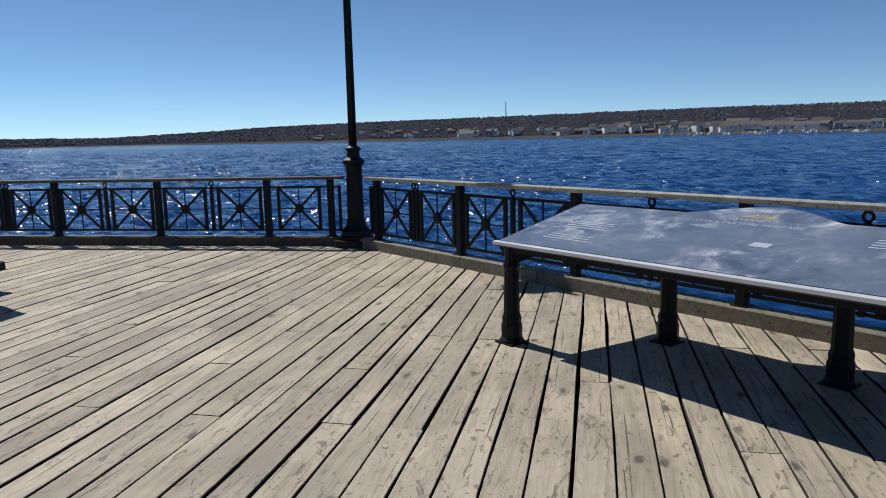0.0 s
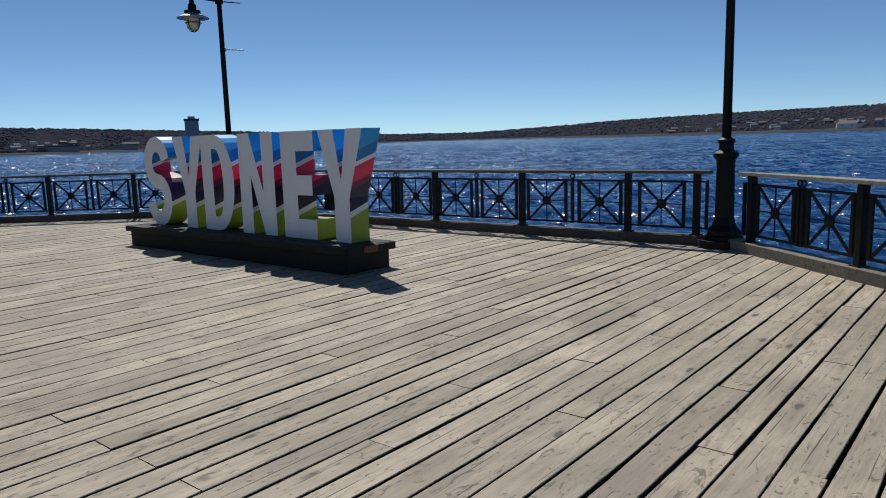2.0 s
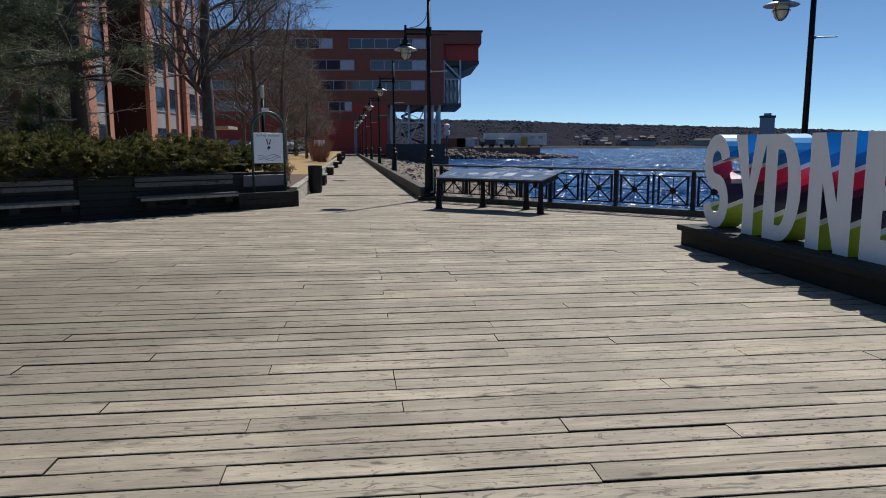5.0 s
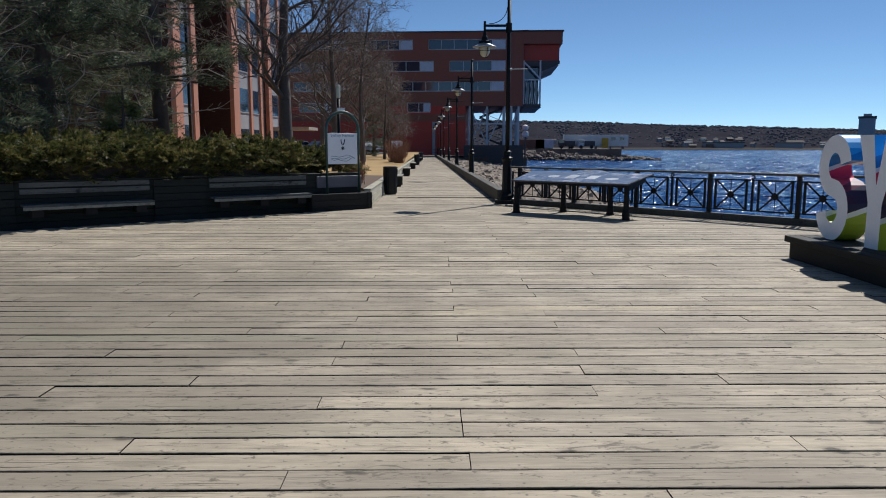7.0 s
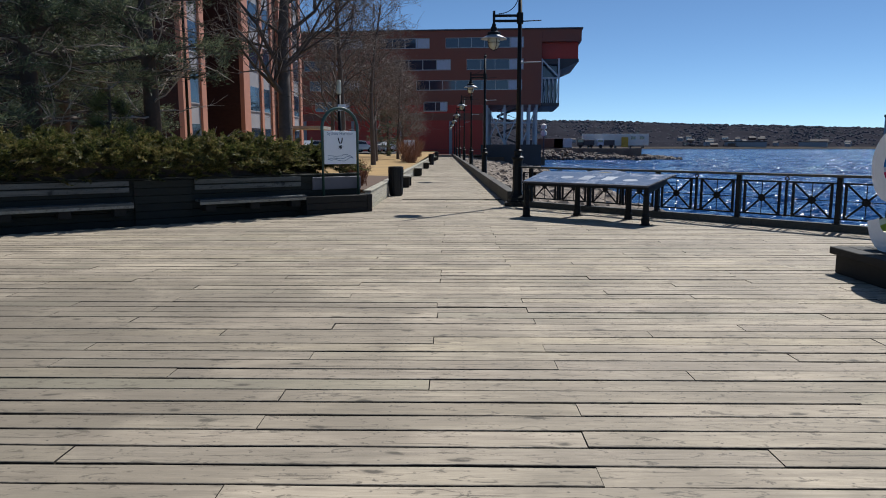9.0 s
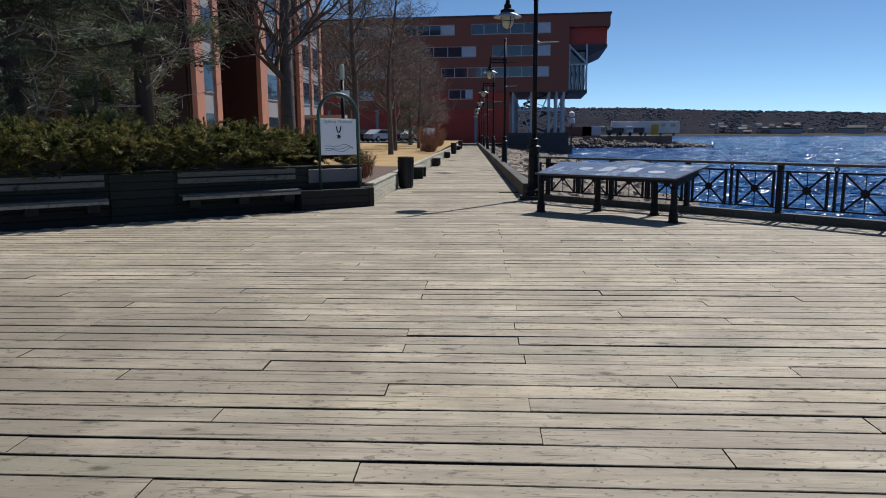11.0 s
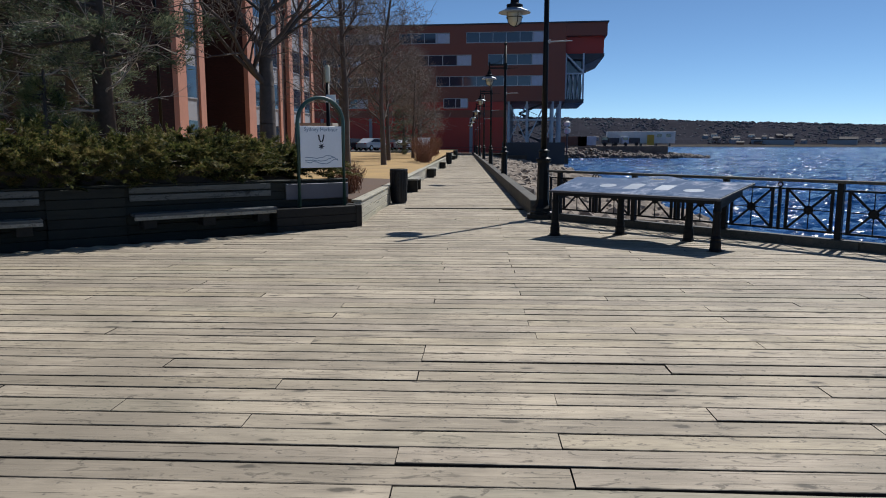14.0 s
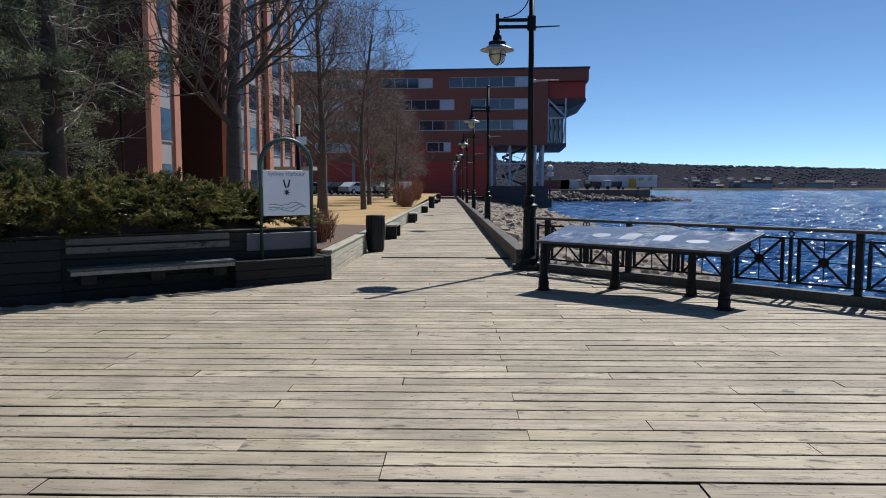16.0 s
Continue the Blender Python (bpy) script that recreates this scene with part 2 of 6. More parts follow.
M_CONCRETE = plain("concrete", rgb(160, 156, 148), 0.85, 0.0, 14, 0.18, 0.3)
M_ASPHALT = plain("asphalt", (0.055, 0.055, 0.058), 0.9, 0.0, 40, 0.3, 0.3)
M_ROCK = plain("pale_riprap_stone", rgb(138, 125, 112), 0.9, 0.0, 5, 0.4, 0.6, 0.9)
M_ROCKDARK = plain("dark_breakwater_stone", rgb(112, 102, 95), 0.9, 0.0, 3, 0.45, 0.6, 0.5)
M_LAWN = plain("dry_winter_grass", rgb(168, 138, 90), 0.95, 0.0, 30, 0.3, 0.6, 0.6)
M_SOIL = plain("brown_soil", rgb(96, 76, 62), 0.95, 0.0, 20, 0.35, 0.6)
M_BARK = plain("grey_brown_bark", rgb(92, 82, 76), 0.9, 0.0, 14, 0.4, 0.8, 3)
M_TWIG = plain("bare_twig", rgb(146, 132, 122), 0.9, 0.0, 10, 0.3, 0.3, 2)
M_SHRUBTWIG = plain("reddish_shrub_twig", rgb(140, 100, 78), 0.9, 0.0, 10, 0.3, 0.3, 2)
M_HEDGE = leafy("juniper_foliage", (0.016, 0.028, 0.010), (0.115, 0.125, 0.034), (0.24, 0.19, 0.075), size=3.0, lumps=0.6)
M_PINE = leafy("conifer_needles", (0.020, 0.036, 0.026), (0.088, 0.118, 0.068), (0.23, 0.25, 0.15), size=1.1, lumps=0.6)
M_YOUNGPINE = leafy("young_pine_needles", (0.03, 0.05, 0.02), (0.17, 0.20, 0.07), (0.30, 0.31, 0.14), size=1.6, lumps=0.6)
M_DEADWOOD = plain("pale_dead_branch", rgb(188, 176, 164), 0.9, 0.0, 12, 0.35, 0.4, 2)
# Distance haze is mixed into the hill, crown and conifer colours as bluish grey.
M_HILL = plain("hazed_far_woodland", rgb(53, 53, 60), 0.95, 0.0, 0.09, 0.3, 0.2, 0.014)
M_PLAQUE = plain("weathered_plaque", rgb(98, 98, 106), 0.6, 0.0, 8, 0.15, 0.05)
M_FARWOOD = plain("hazed_far_crowns", rgb(96, 93, 100), 0.95, 0.0, 0.2, 0.3, 0.0, 0.03)
M_FARGREEN = plain("hazed_far_conifers", rgb(84, 90, 94), 0.95, 0.0, 0.2, 0.35, 0.0, 0.03)
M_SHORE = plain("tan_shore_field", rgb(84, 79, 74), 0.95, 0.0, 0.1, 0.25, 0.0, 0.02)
for m in (M_HILL, M_FARWOOD, M_FARGREEN, M_SHORE):
    m.node_tree.nodes["Principled BSDF"].inputs["Specular IOR Level"].default_value = 0.0
M_FARWHITE = plain("pale_house_paint", rgb(222, 220, 215), 0.7, 0.0, 2, 0.1, 0.05)
M_FARROOF = plain("grey_roof_shingle", rgb(92, 84, 82), 0.8, 0.0, 2, 0.2, 0.1)
M_FARRED = plain("rust_paint", rgb(110, 82, 72), 0.8, 0.0, 2, 0.15, 0.1)
M_TYRE = plain("tyre_rubber", rgb(24, 24, 25), 0.8)
M_BLACKPLASTIC = plain("black_plastic", rgb(22, 23, 26), 0.55, 0.0, 30, 0.2, 0.1)
M_YELLOW = plain("yellow_paint", rgb(205, 165, 60), 0.6)


def glassy(name, color, rough=0.06):
    m = Nodes(name)
    wob = m.noise(m.pos(), 0.6, 2)
    m.bump(wob, 0.08, 0.02)
    m.p.inputs["Specular IOR Level"].default_value = 0.9
    return m.done(color, rough)


M_WINDOW = glassy("dark_window_glass", rgb(38, 52, 70))
M_BLIND = plain("window_blind", rgb(186, 196, 214), 0.6, 0.0, 3, 0.1, 0.05)
M_GLOBE = glassy("frosted_lamp_glass", rgb(196, 190, 165), 0.25)


def panel_face():
    """Blue-grey printed panel under clear gloss, with faint blotches of faded pictures and sky sheen put into the
    colours.
    """
    m = Nodes("printed_panel_face")
    v = m.pos()
    blot = m.noise(v, 3.2, 5, 0.6, 0.8)
    soft = m.noise(v, 1.2, 2)
    fine = m.noise(v, 14.0, 5, 0.7, 0.5)
    blot = m.math("ADD", m.math("MULTIPLY", blot, 0.75), m.math("MULTIPLY", fine, 0.25))
    # the paler stops hold some reflected sky besides the faded print
    col = m.ramp(blot, [(0.36, rgb(80, 90, 106)), (0.48, rgb(104, 113, 129)), (0.56, rgb(150, 155, 166)), (0.64, rgb(206, 200, 204))])
    col = m.mix(m.ramp(soft, [(0.42, 0.85), (0.56, 0.0)]), col, rgb(104, 113, 129))
    return m.done(col, 0.22)


M_PANEL = panel_face()


def stripes():
    """Slanted bands of sky blue, white, crimson, navy and green on the letters' sides."""
    m = Nodes("striped_letter_sides")
    sep = m.n("ShaderNodeSeparateXYZ", Vector=m.local())
    h = m.math("MULTIPLY_ADD", sep.outputs[1], 0.35, sep.outputs[2])
    wave = m.math("MULTIPLY", m.math("SINE", m.math("MULTIPLY", sep.outputs[0], 2.3)), 0.05)
    h = m.math("DIVIDE", m.math("ADD", h, wave), 1.45)
    col = m.ramp(h, [(0.0, rgb(150, 166, 52)), (0.26, rgb(225, 228, 230)), (0.31, rgb(38, 30, 62)), (0.50, rgb(104, 30, 66)), (0.56, rgb(222, 48, 88)),
                     (0.70, rgb(226, 228, 232)), (0.74, rgb(30, 122, 190)), (0.84, rgb(52, 164, 230))], "CONSTANT")
    return m.done(col, 0.4)


M_STRIPES = stripes()


def water_mat():
    """Choppy water: the slope of every facet comes straight from layered noise."""
    m = Nodes("rippled_sea_water")
    v = m.mapped(m.pos(), turn=(0, 0, radians(-25)))
    total = None
    swell = m.mapped(m.pos(), turn=(0, 0, radians(40)))
    for scale, amount, squash in ((0.05, 0.05, 1.6), (0.26, 0.22, 1.7), (1.1, -0.30, 1.6), (3.6, -0.26, 1.4), (2.2, 0.42, 1.6), (7.5, 0.36, 1.3), (2.6, -0.52, 0.17)):
        if amount < 0:
            # wind-chopped facets, each with a lean of its own
            amount = -amount
            tex = m.n("ShaderNodeTexVoronoi", Vector=m.mapped(v if squash > 1 else swell, (1.0, squash, 1.0)), Scale=scale)
        else:
            tex = m.n("ShaderNodeTexNoise", Vector=m.mapped(v, (1.0, squash, 1.0)), Scale=scale, Detail=2.0, Roughness=0.55)
        node = m.t.nodes.new("ShaderNodeVectorMath")
        node.operation = "MULTIPLY_ADD"
        m.put(node, "i0", tex.outputs["Color"])
        m.put(node, "i1", (amount * 2, amount * 2, 0))
        m.put(node, "i2", (-amount, -amount, 0) if total is None else total)
        if total is not None:
            shift = m.t.nodes.new("ShaderNodeVectorMath")
            shift.operation = "ADD"
            m.put(shift, "i0", node.outputs[0])
            m.put(shift, "i1", (-amount, -amount, 0))
            total = shift.outputs[0]
        else:
            total = node.outputs[0]
    up = m.t.nodes.new("ShaderNodeVectorMath")
    up.operation = "ADD"
    m.put(up, "i0", total)
    m.put(up, "i1", m.n("ShaderNodeNewGeometry").outputs["Normal"])
    unit = m.t.nodes.new("ShaderNodeVectorMath")
    unit.operation = "NORMALIZE"
    m.put(unit, "i0", up.outputs[0])
    m.put(m.p, "Normal", unit.outputs[0])
    m.p.inputs["IOR"].default_value = 1.33
    m.p.inputs["Specular IOR Level"].default_value = 0.42
    gust = m.noise(v, 0.03, 3)
    # light scattered back out of the water itself
    body = m.n("ShaderNodeBsdfDiffuse", Color=(0.011, 0.064, 0.19, 1))
    both = m.n("ShaderNodeMixShader", Fac=0.28)
    m.put(both, "i1", m.p.outputs[0])
    m.put(both, "i2", body.outputs[0])
    m.put(m.t.nodes["Material Output"], "Surface", both.outputs[0])
    return m.done(m.ramp(gust, [(0.35, (0.004, 0.026, 0.105)), (0.65, (0.008, 0.042, 0.145))]), 0.12)


M_WATER = water_mat()

# ---- mesh tools ----


def mesh_of(name, bm, mat, smooth=False):
    bmesh.ops.recalc_face_normals(bm, faces=bm.faces[:])
    me = bpy.data.meshes.new(name)
    bm.to_mesh(me)
    bm.free()
    for m in (mat if isinstance(mat, (list, tuple)) else (mat,)):
        me.materials.append(m)
    if smooth:
        me.polygons.foreach_set("use_smooth", [True] * len(me.polygons))
    return me


def part(name, bm, material, parent=None, label="", smooth=False):
    ob = new(name, mesh_of(name, bm, material, smooth))
    if parent is not None:
        ob.parent = parent
    if label:
        tagged(ob, label)
    return ob


def thing(name, m, label, category, group="", kind=""):
    ob = new(name)
    ob.empty_display_size = 0.2
    ob.matrix_world = m
    return tagged(ob, label, category, group, kind)


def structure(name, bm, material, label="", category="", smooth=False):
    return tagged(part(name, bm, material, smooth=smooth), label, category, kind="structure")


def box(bm, x0, x1, y0, y1, z0, z1, m=None, bevel=0.0):
    g = bmesh.ops.create_cube(bm, size=1.0)["verts"]
    t = Matrix.Translation(((x0 + x1) / 2, (y0 + y1) / 2, (z0 + z1) / 2)) @ Matrix.Diagonal((x1 - x0, y1 - y0, z1 - z0, 1))
    bmesh.ops.transform(bm, matrix=t, verts=g)
    if bevel:
        es = {e for v in g for e in v.link_edges}
        r = bmesh.ops.bevel(bm, geom=list(es), offset=bevel, segments=1, affect="EDGES")
        g = r["verts"]
    if m is not None:
        bmesh.ops.transform(bm, matrix=m, verts=g)
    return bm


def newbox(*a, **k):
    return box(bmesh.new(), *a, **k)


def beam(bm, a, b, w, h=None):
    """A square bar from a to b, w wide and h high."""
    a, b = Vector(a), Vector(b)
    d = b - a
    q = d.to_track_quat("X", "Z").to_matrix().to_4x4()
    return box(bm, 0, d.length, -w / 2, w / 2, -(h or w) / 2, (h or w) / 2, Matrix.Translation(a) @ q)


def rod(bm, a, b, r0, r1=None, n=8):
    """A tapered round bar from a to b."""
    a, b = Vector(a), Vector(b)
    d = b - a
    q = d.to_track_quat("Z", "Y").to_matrix().to_4x4()
    g = bmesh.ops.create_cone(bm, cap_ends=True, segments=n, radius1=r0, radius2=r0 if r1 is None else r1, depth=d.length)["verts"]
    bmesh.ops.transform(bm, matrix=Matrix.Translation((a + b) / 2) @ q, verts=g)
    return bm


def lathe(bm, profile, n=16, m=None):
    """A turned body from (radius, height) pairs, bottom to top."""
    rings = []
    for r, z in profile:
        rings.append([bm.verts.new((r * math.cos(2 * math.pi * i / n), r * math.sin(2 * math.pi * i / n), z)) for i in range(n)])
    for lo, hi in zip(rings, rings[1:]):
        for i in range(n):
            bm.faces.new((lo[i], lo[(i + 1) % n], hi[(i + 1) % n], hi[i]))
    bm.faces.new(rings[0][::-1])
    bm.faces.new(rings[-1])
    if m is not None:
        bmesh.ops.transform(bm, matrix=m, verts=[v for r in rings for v in r])
    return bm


def prism(bm, outline, z0, z1, m=None):
    """An outline in x, y raised from z0 to z1."""
    lo = [bm.verts.new((x, y, z0)) for x, y in outline]
    hi = [bm.verts.new((x, y, z1)) for x, y in outline]
    n = len(outline)
    bm.faces.new(lo[::-1])
    bm.faces.new(hi)
    for i in range(n):
        bm.faces.new((lo[i], lo[(i + 1) % n], hi[(i + 1) % n], hi[i]))
    if m is not None:
        bmesh.ops.transform(bm, matrix=m, verts=lo + hi)
    return bm


def torus(bm, r, thick, m, n=14, k=6):
    rings = []
    for i in range(n):
        a = 2 * math.pi * i / n
        rings.append([bm.verts.new(m @ Vector(((r + thick * math.cos(2 * math.pi * j / k)) * math.cos(a), (r + thick * math.cos(2 * math.pi * j / k)) * math.sin(a),
                                               thick * math.sin(2 * math.pi * j / k)))) for j in range(k)])
    for i in range(n):
        for j in range(k):
            bm.faces.new((rings[i][j], rings[(i + 1) % n][j], rings[(i + 1) % n][(j + 1) % k], rings[i][(j + 1) % k]))
    return bm


def tube(bm, pts, r, n=8):
    """A pipe through points."""
    pts = [Vector(p) for p in pts]
    rings = []
    for i, p in enumerate(pts):
        d = (pts[min(i + 1, len(pts) - 1)] - pts[max(i - 1, 0)]).normalized()
        q = d.to_track_quat("Z", "Y")
        rings.append([bm.verts.new(p + q @ Vector((r * math.cos(2 * math.pi * j / n), r * math.sin(2 * math.pi * j / n), 0))) for j in range(n)])
    for lo, hi in zip(rings, rings[1:]):
        for j in range(n):
            bm.faces.new((lo[j], lo[(j + 1) % n], hi[(j + 1) % n], hi[j]))
    bm.faces.new(rings[0][::-1])
    bm.faces.new(rings[-1])
    return bm


def raw_mesh(name, verts, faces, mat, smooth=False):
    me = bpy.data.meshes.new(name)
    me.from_pydata(verts, [], faces)
    me.materials.append(mat)
    if smooth:
        me.polygons.foreach_set("use_smooth", [True] * len(me.polygons))
    return me


def along(p, d, s, off=0.0):
    """The plan point s along d from p, off to its left."""
    return Vector((p[0] + d[0] * s - d[1] * off, p[1] + d[1] * s + d[0] * off))


def heading(p, d, z=0.0):
    """A pose at plan point p whose x axis runs along d."""
    return pose(p[0], p[1], z, 0, 0, math.degrees(math.atan2(d[1], d[0])))


# ---- plan ----
LAMP_A, LAMP_B, LAMP_C = Vector((9.60, 3.52)), Vector((8.22, 14.44)), Vector((0.66, 21.20))
DIR_A = (LAMP_B - LAMP_A).normalized()
DIR_C = (LAMP_C - LAMP_B).normalized()
DIR_B = Vector((-0.574, -0.819))
END_B = LAMP_A + DIR_B * 10.2
WALK_DIR = Vector((-0.1020, 0.9948))
WALL_DIR = Vector((0.735, 0.678))
CORNER = Vector((-2.98, 19.10))

# ---- water, land, far shore ----


def disc(name, r, z, mat, label, category, n=96):
    bm = bmesh.new()
    bmesh.ops.create_circle(bm, cap_ends=True, segments=n, radius=r)
    bmesh.ops.translate(bm, vec=(0, 0, z), verts=bm.verts[:])
    return structure(name, bm, mat, label, category)


disc("water", 4600, -2.22, M_WATER, "deep blue open harbour water reaching the horizon", "water")


def chop():
    """Wind waves on the harbour near the deck: crossing wave trains and noise-like chop, coarser farther out."""
    az = np.radians(np.linspace(-14, 118, 600))
    r = 9.0 * 1.0066 ** np.arange(730)
    R, A = np.meshgrid(r, az, indexing="ij")
    X, Y = R * np.sin(A), 2.0 + R * np.cos(A)
    Z = np.zeros_like(X)
    rng = np.random.default_rng(4)
    step = R * 0.0066
    for k in range(110):
        lam = 0.42 * 1.034 ** k * rng.uniform(0.92, 1.08)
        th = radians(215) + rng.normal(0, 0.8)
        amp = (0.0066 if lam < 2.4 else 0.0030) * lam
        ratio = lam / step
        keep = np.clip((ratio - 2.0) / 2.0, 0, 1) * (1.0 if lam < 2.4 else np.clip((22 - ratio) / 8.0, 0, 1))
        ph = 2 * math.pi / lam * (X * math.sin(th) + Y * math.cos(th)) + rng.uniform(0, 6.28)
        wave = np.sin(ph + 0.9 * np.sin(X * 0.31 + Y * 0.17 + k) + 0.7 * np.sin(Y * 0.43 - X * 0.11 + 2 * k))
        Z += keep * amp * wave
    n, m = X.shape
    verts = np.stack([X, Y, Z - 2.0], -1).reshape(-1, 3)
    i = np.arange((n - 1) * m).reshape(n - 1, m)[:, :-1]
    faces = np.stack([i, i + 1, i + m + 1, i + m], -1).reshape(-1, 4)
    me = bpy.data.meshes.new("waves")
    me.from_pydata(verts.tolist(), [], faces.tolist())
    me.polygons.foreach_set("use_smooth", [True] * len(me.polygons))
    me.materials.append(M_WATER)
    tagged(new("waves", me), "choppy dark blue harbour water glittering in the sun", "water", kind="structure")


chop()


def shore_strip():
    """The thin tan beach and fields along the far waterline."""
    verts, faces = [], []
    for i in range(441):
        az = -30 + i / 3
        r0, el = far_at(az)
        a = radians(az)
        lift = 1.5 + 2.5 * abs(noise.noise(Vector((az * 0.6, 1.0, 4.0))))
        for rr, z in ((0.985, -2.6), (0.99, -0.6), (1.012, 0.2 + lift * 0.5)):
            verts.append((math.sin(a) * r0 * rr, math.cos(a) * r0 * rr, z))
    for i in range(440):
        for k in range(2):
            faces.append((i * 3 + k, i * 3 + k + 1, (i + 1) * 3 + k + 1, (i + 1) * 3 + k))
    tagged(new("shore", raw_mesh("shore", verts, faces, M_SHORE)), "narrow tan shoreline across the harbour", "shore", kind="structure")


def shore_x(y):
    """The land's eastern edge under the deck and along the boardwalk."""
    return 0.35 - 0.102 * (y - 22) if y > 21 else min(0.35, -2.0 + 0.11 * y)


def land():
    bm = bmesh.new()
    ys = [-400, -60, -20, 0, 10, 21, 22, 40, 60, 80, 100, 118, 131, 160, 240]
    rows = []
    for y in ys:
        e = shore_x(y) if y < 125 else (6.0 if y < 150 else -12)
        rows.append([bm.verts.new((x, y, z)) for x, z in ((e, -2.6), (e, -0.22), (e - 30, -0.22), (-400, -0.22))])
    for a, b in zip(rows, rows[1:]):
        for i in range(3):
            bm.faces.new((a[i], a[i + 1], b[i + 1], b[i]))
    structure("ground", bm, M_SOIL, "bare brown earth bank under the boardwalk", "ground")


land()

HILL_AZ = (-75, -40, -5, 2.5, 8, 13, 20, 31, 38, 42, 48, 55, 60, 69, 78, 86, 95, 105, 140)
HILL_EL = (0.05, 0.045, 0.041, 0.038, 0.036, 0.031, 0.027, 0.018, 0.012, 0.0085, 0.0075, 0.014, 0.020, 0.025, 0.028, 0.031, 0.033, 0.033, 0.03)
HILL_R = (700, 800, 1000, 1100, 1150, 1200, 1250, 1400, 1700, 2600, 2800, 1800, 1400, 1150, 1050, 950, 880, 820, 800)


def far_at(az):
    return np.interp(az, HILL_AZ, HILL_R), np.interp(az, HILL_AZ, HILL_EL)


def hills():
    verts, faces = [], []
    steps = [-75 + 0.25 * i for i in range(861)]
    prof = ((0.0, -0.08), (0.01, 0.02), (0.06, 0.16), (0.14, 0.35), (0.24, 0.62), (0.36, 0.86), (0.5, 1.0), (0.6, 0.7))
    for az in steps:
        r0, el = far_at(az)
        a = radians(az)
        wob = noise.noise(Vector((az * 0.35, 3.0, 0))) * 0.06 + noise.noise(Vector((az * 1.7, 9.0, 0))) * 0.035
        for k, (dr, h) in enumerate(prof):
            r = r0 * (1 + dr + 0.02 * noise.noise(Vector((az * 0.4, 7.0, 1.0))))
            z = h * (el * 1.36 * r0 + 2.5) * (1 + wob * (k > 1)) - 2.0 * (h < 0.05)
            verts.append((math.sin(a) * r, math.cos(a) * r, z))
    n = len(prof)
    for i in range(len(steps) - 1):
        for k in range(n - 1):
            faces.append((i * n + k, i * n + k + 1, (i + 1) * n + k + 1, (i + 1) * n + k))
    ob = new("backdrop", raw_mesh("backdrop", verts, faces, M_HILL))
    tagged(ob, "low wooded hills across the harbour, tinted bluish for haze", "hills", kind="structure")


hills()
shore_strip()


def hill_z(az, dr):
    r0, el = far_at(az)
    h = np.interp(dr, (0, 0.01, 0.06, 0.14, 0.24, 0.36, 0.5), (-0.08, 0.02, 0.16, 0.35, 0.62, 0.86, 1.0))
    return r0 * (1 + dr), h * (el * 1.36 * r0 + 2.5)


def far_trees():
    """Clumps of far woodland: low ragged cones, brown and dark green greyed with painted haze, on the hills and along
    their ridge.
    """
    rng = random.Random(5)
    for name, mat, count, label in (("bare_woods", M_FARWOOD, 16000, "far leafless woodland on the hills, greyed for haze"), ("conifer_woods", M_FARGREEN, 6500, "far conifer stands on the hills, greyed for haze")):
        verts, faces = [], []
        for _ in range(count):
            az = rng.uniform(-20, 112)
            dr = rng.choice((rng.uniform(0.03, 0.5), rng.uniform(0.03, 0.3), rng.uniform(0.4, 0.5)))
            r, z = hill_z(az, dr)
            s = rng.uniform(1.2, 3.4) * r / 1100
            h = s * rng.uniform(0.5, 1.15)
            c = Vector((math.sin(radians(az)) * r, math.cos(radians(az)) * r, z - 1.5))
            b = len(verts)
            for k in range(5):
                a = 2 * math.pi * k / 5 + rng.random()
                verts.append(c + Vector((s * math.cos(a), s * math.sin(a), rng.uniform(-0.2, 0.2) * h)))
            for k in range(5):
                f = rng.uniform(0.55, 0.85)
                verts.append(verts[b + k].lerp(c, 1 - f) + Vector((0, 0, h * rng.uniform(0.55, 0.85))))
            verts.append(c + Vector((rng.uniform(-0.3, 0.3) * s, rng.uniform(-0.3, 0.3) * s, h)))
            for k in range(5):
                j = (k + 1) % 5
                faces += [(b + k, b + j, b + 5 + j, b + 5 + k), (b + 5 + k, b + 5 + j, b + 10)]
        tagged(new(name, raw_mesh(name, verts, faces, mat)), label, "woodland", kind="stuff")


far_trees()


def house(width, depth, height, wall_mat, label):
    ob = thing("house", pose(0, 0, -60), label, "house", "houses on the far shore")
    part("wall", newbox(-width / 2, width / 2, -depth / 2, depth / 2, -3, height), wall_mat, ob)
    bm = bmesh.new()
    w, d, o = width / 2 + 0.4, depth / 2 + 0.4, height
    prism(bm, [(-d, 0), (d, 0), (0, depth * 0.38)], -w, w, Matrix.Translation((0, 0, o)) @ Matrix(((0, 0, 1, 0), (1, 0, 0, 0), (0, 1, 0, 0), (0, 0, 0, 1))))
    part("roof", bm, M_FARROOF, ob)
    for i in (-1, 1):
        win = part("window", newbox(i * width * 0.25 - 0.7, i * width * 0.25 + 0.7, -depth / 2 - 0.05, -depth / 2 + 0.1, height * 0.4, height * 0.4 + 1.6), M_WINDOW, ob)
    return ob


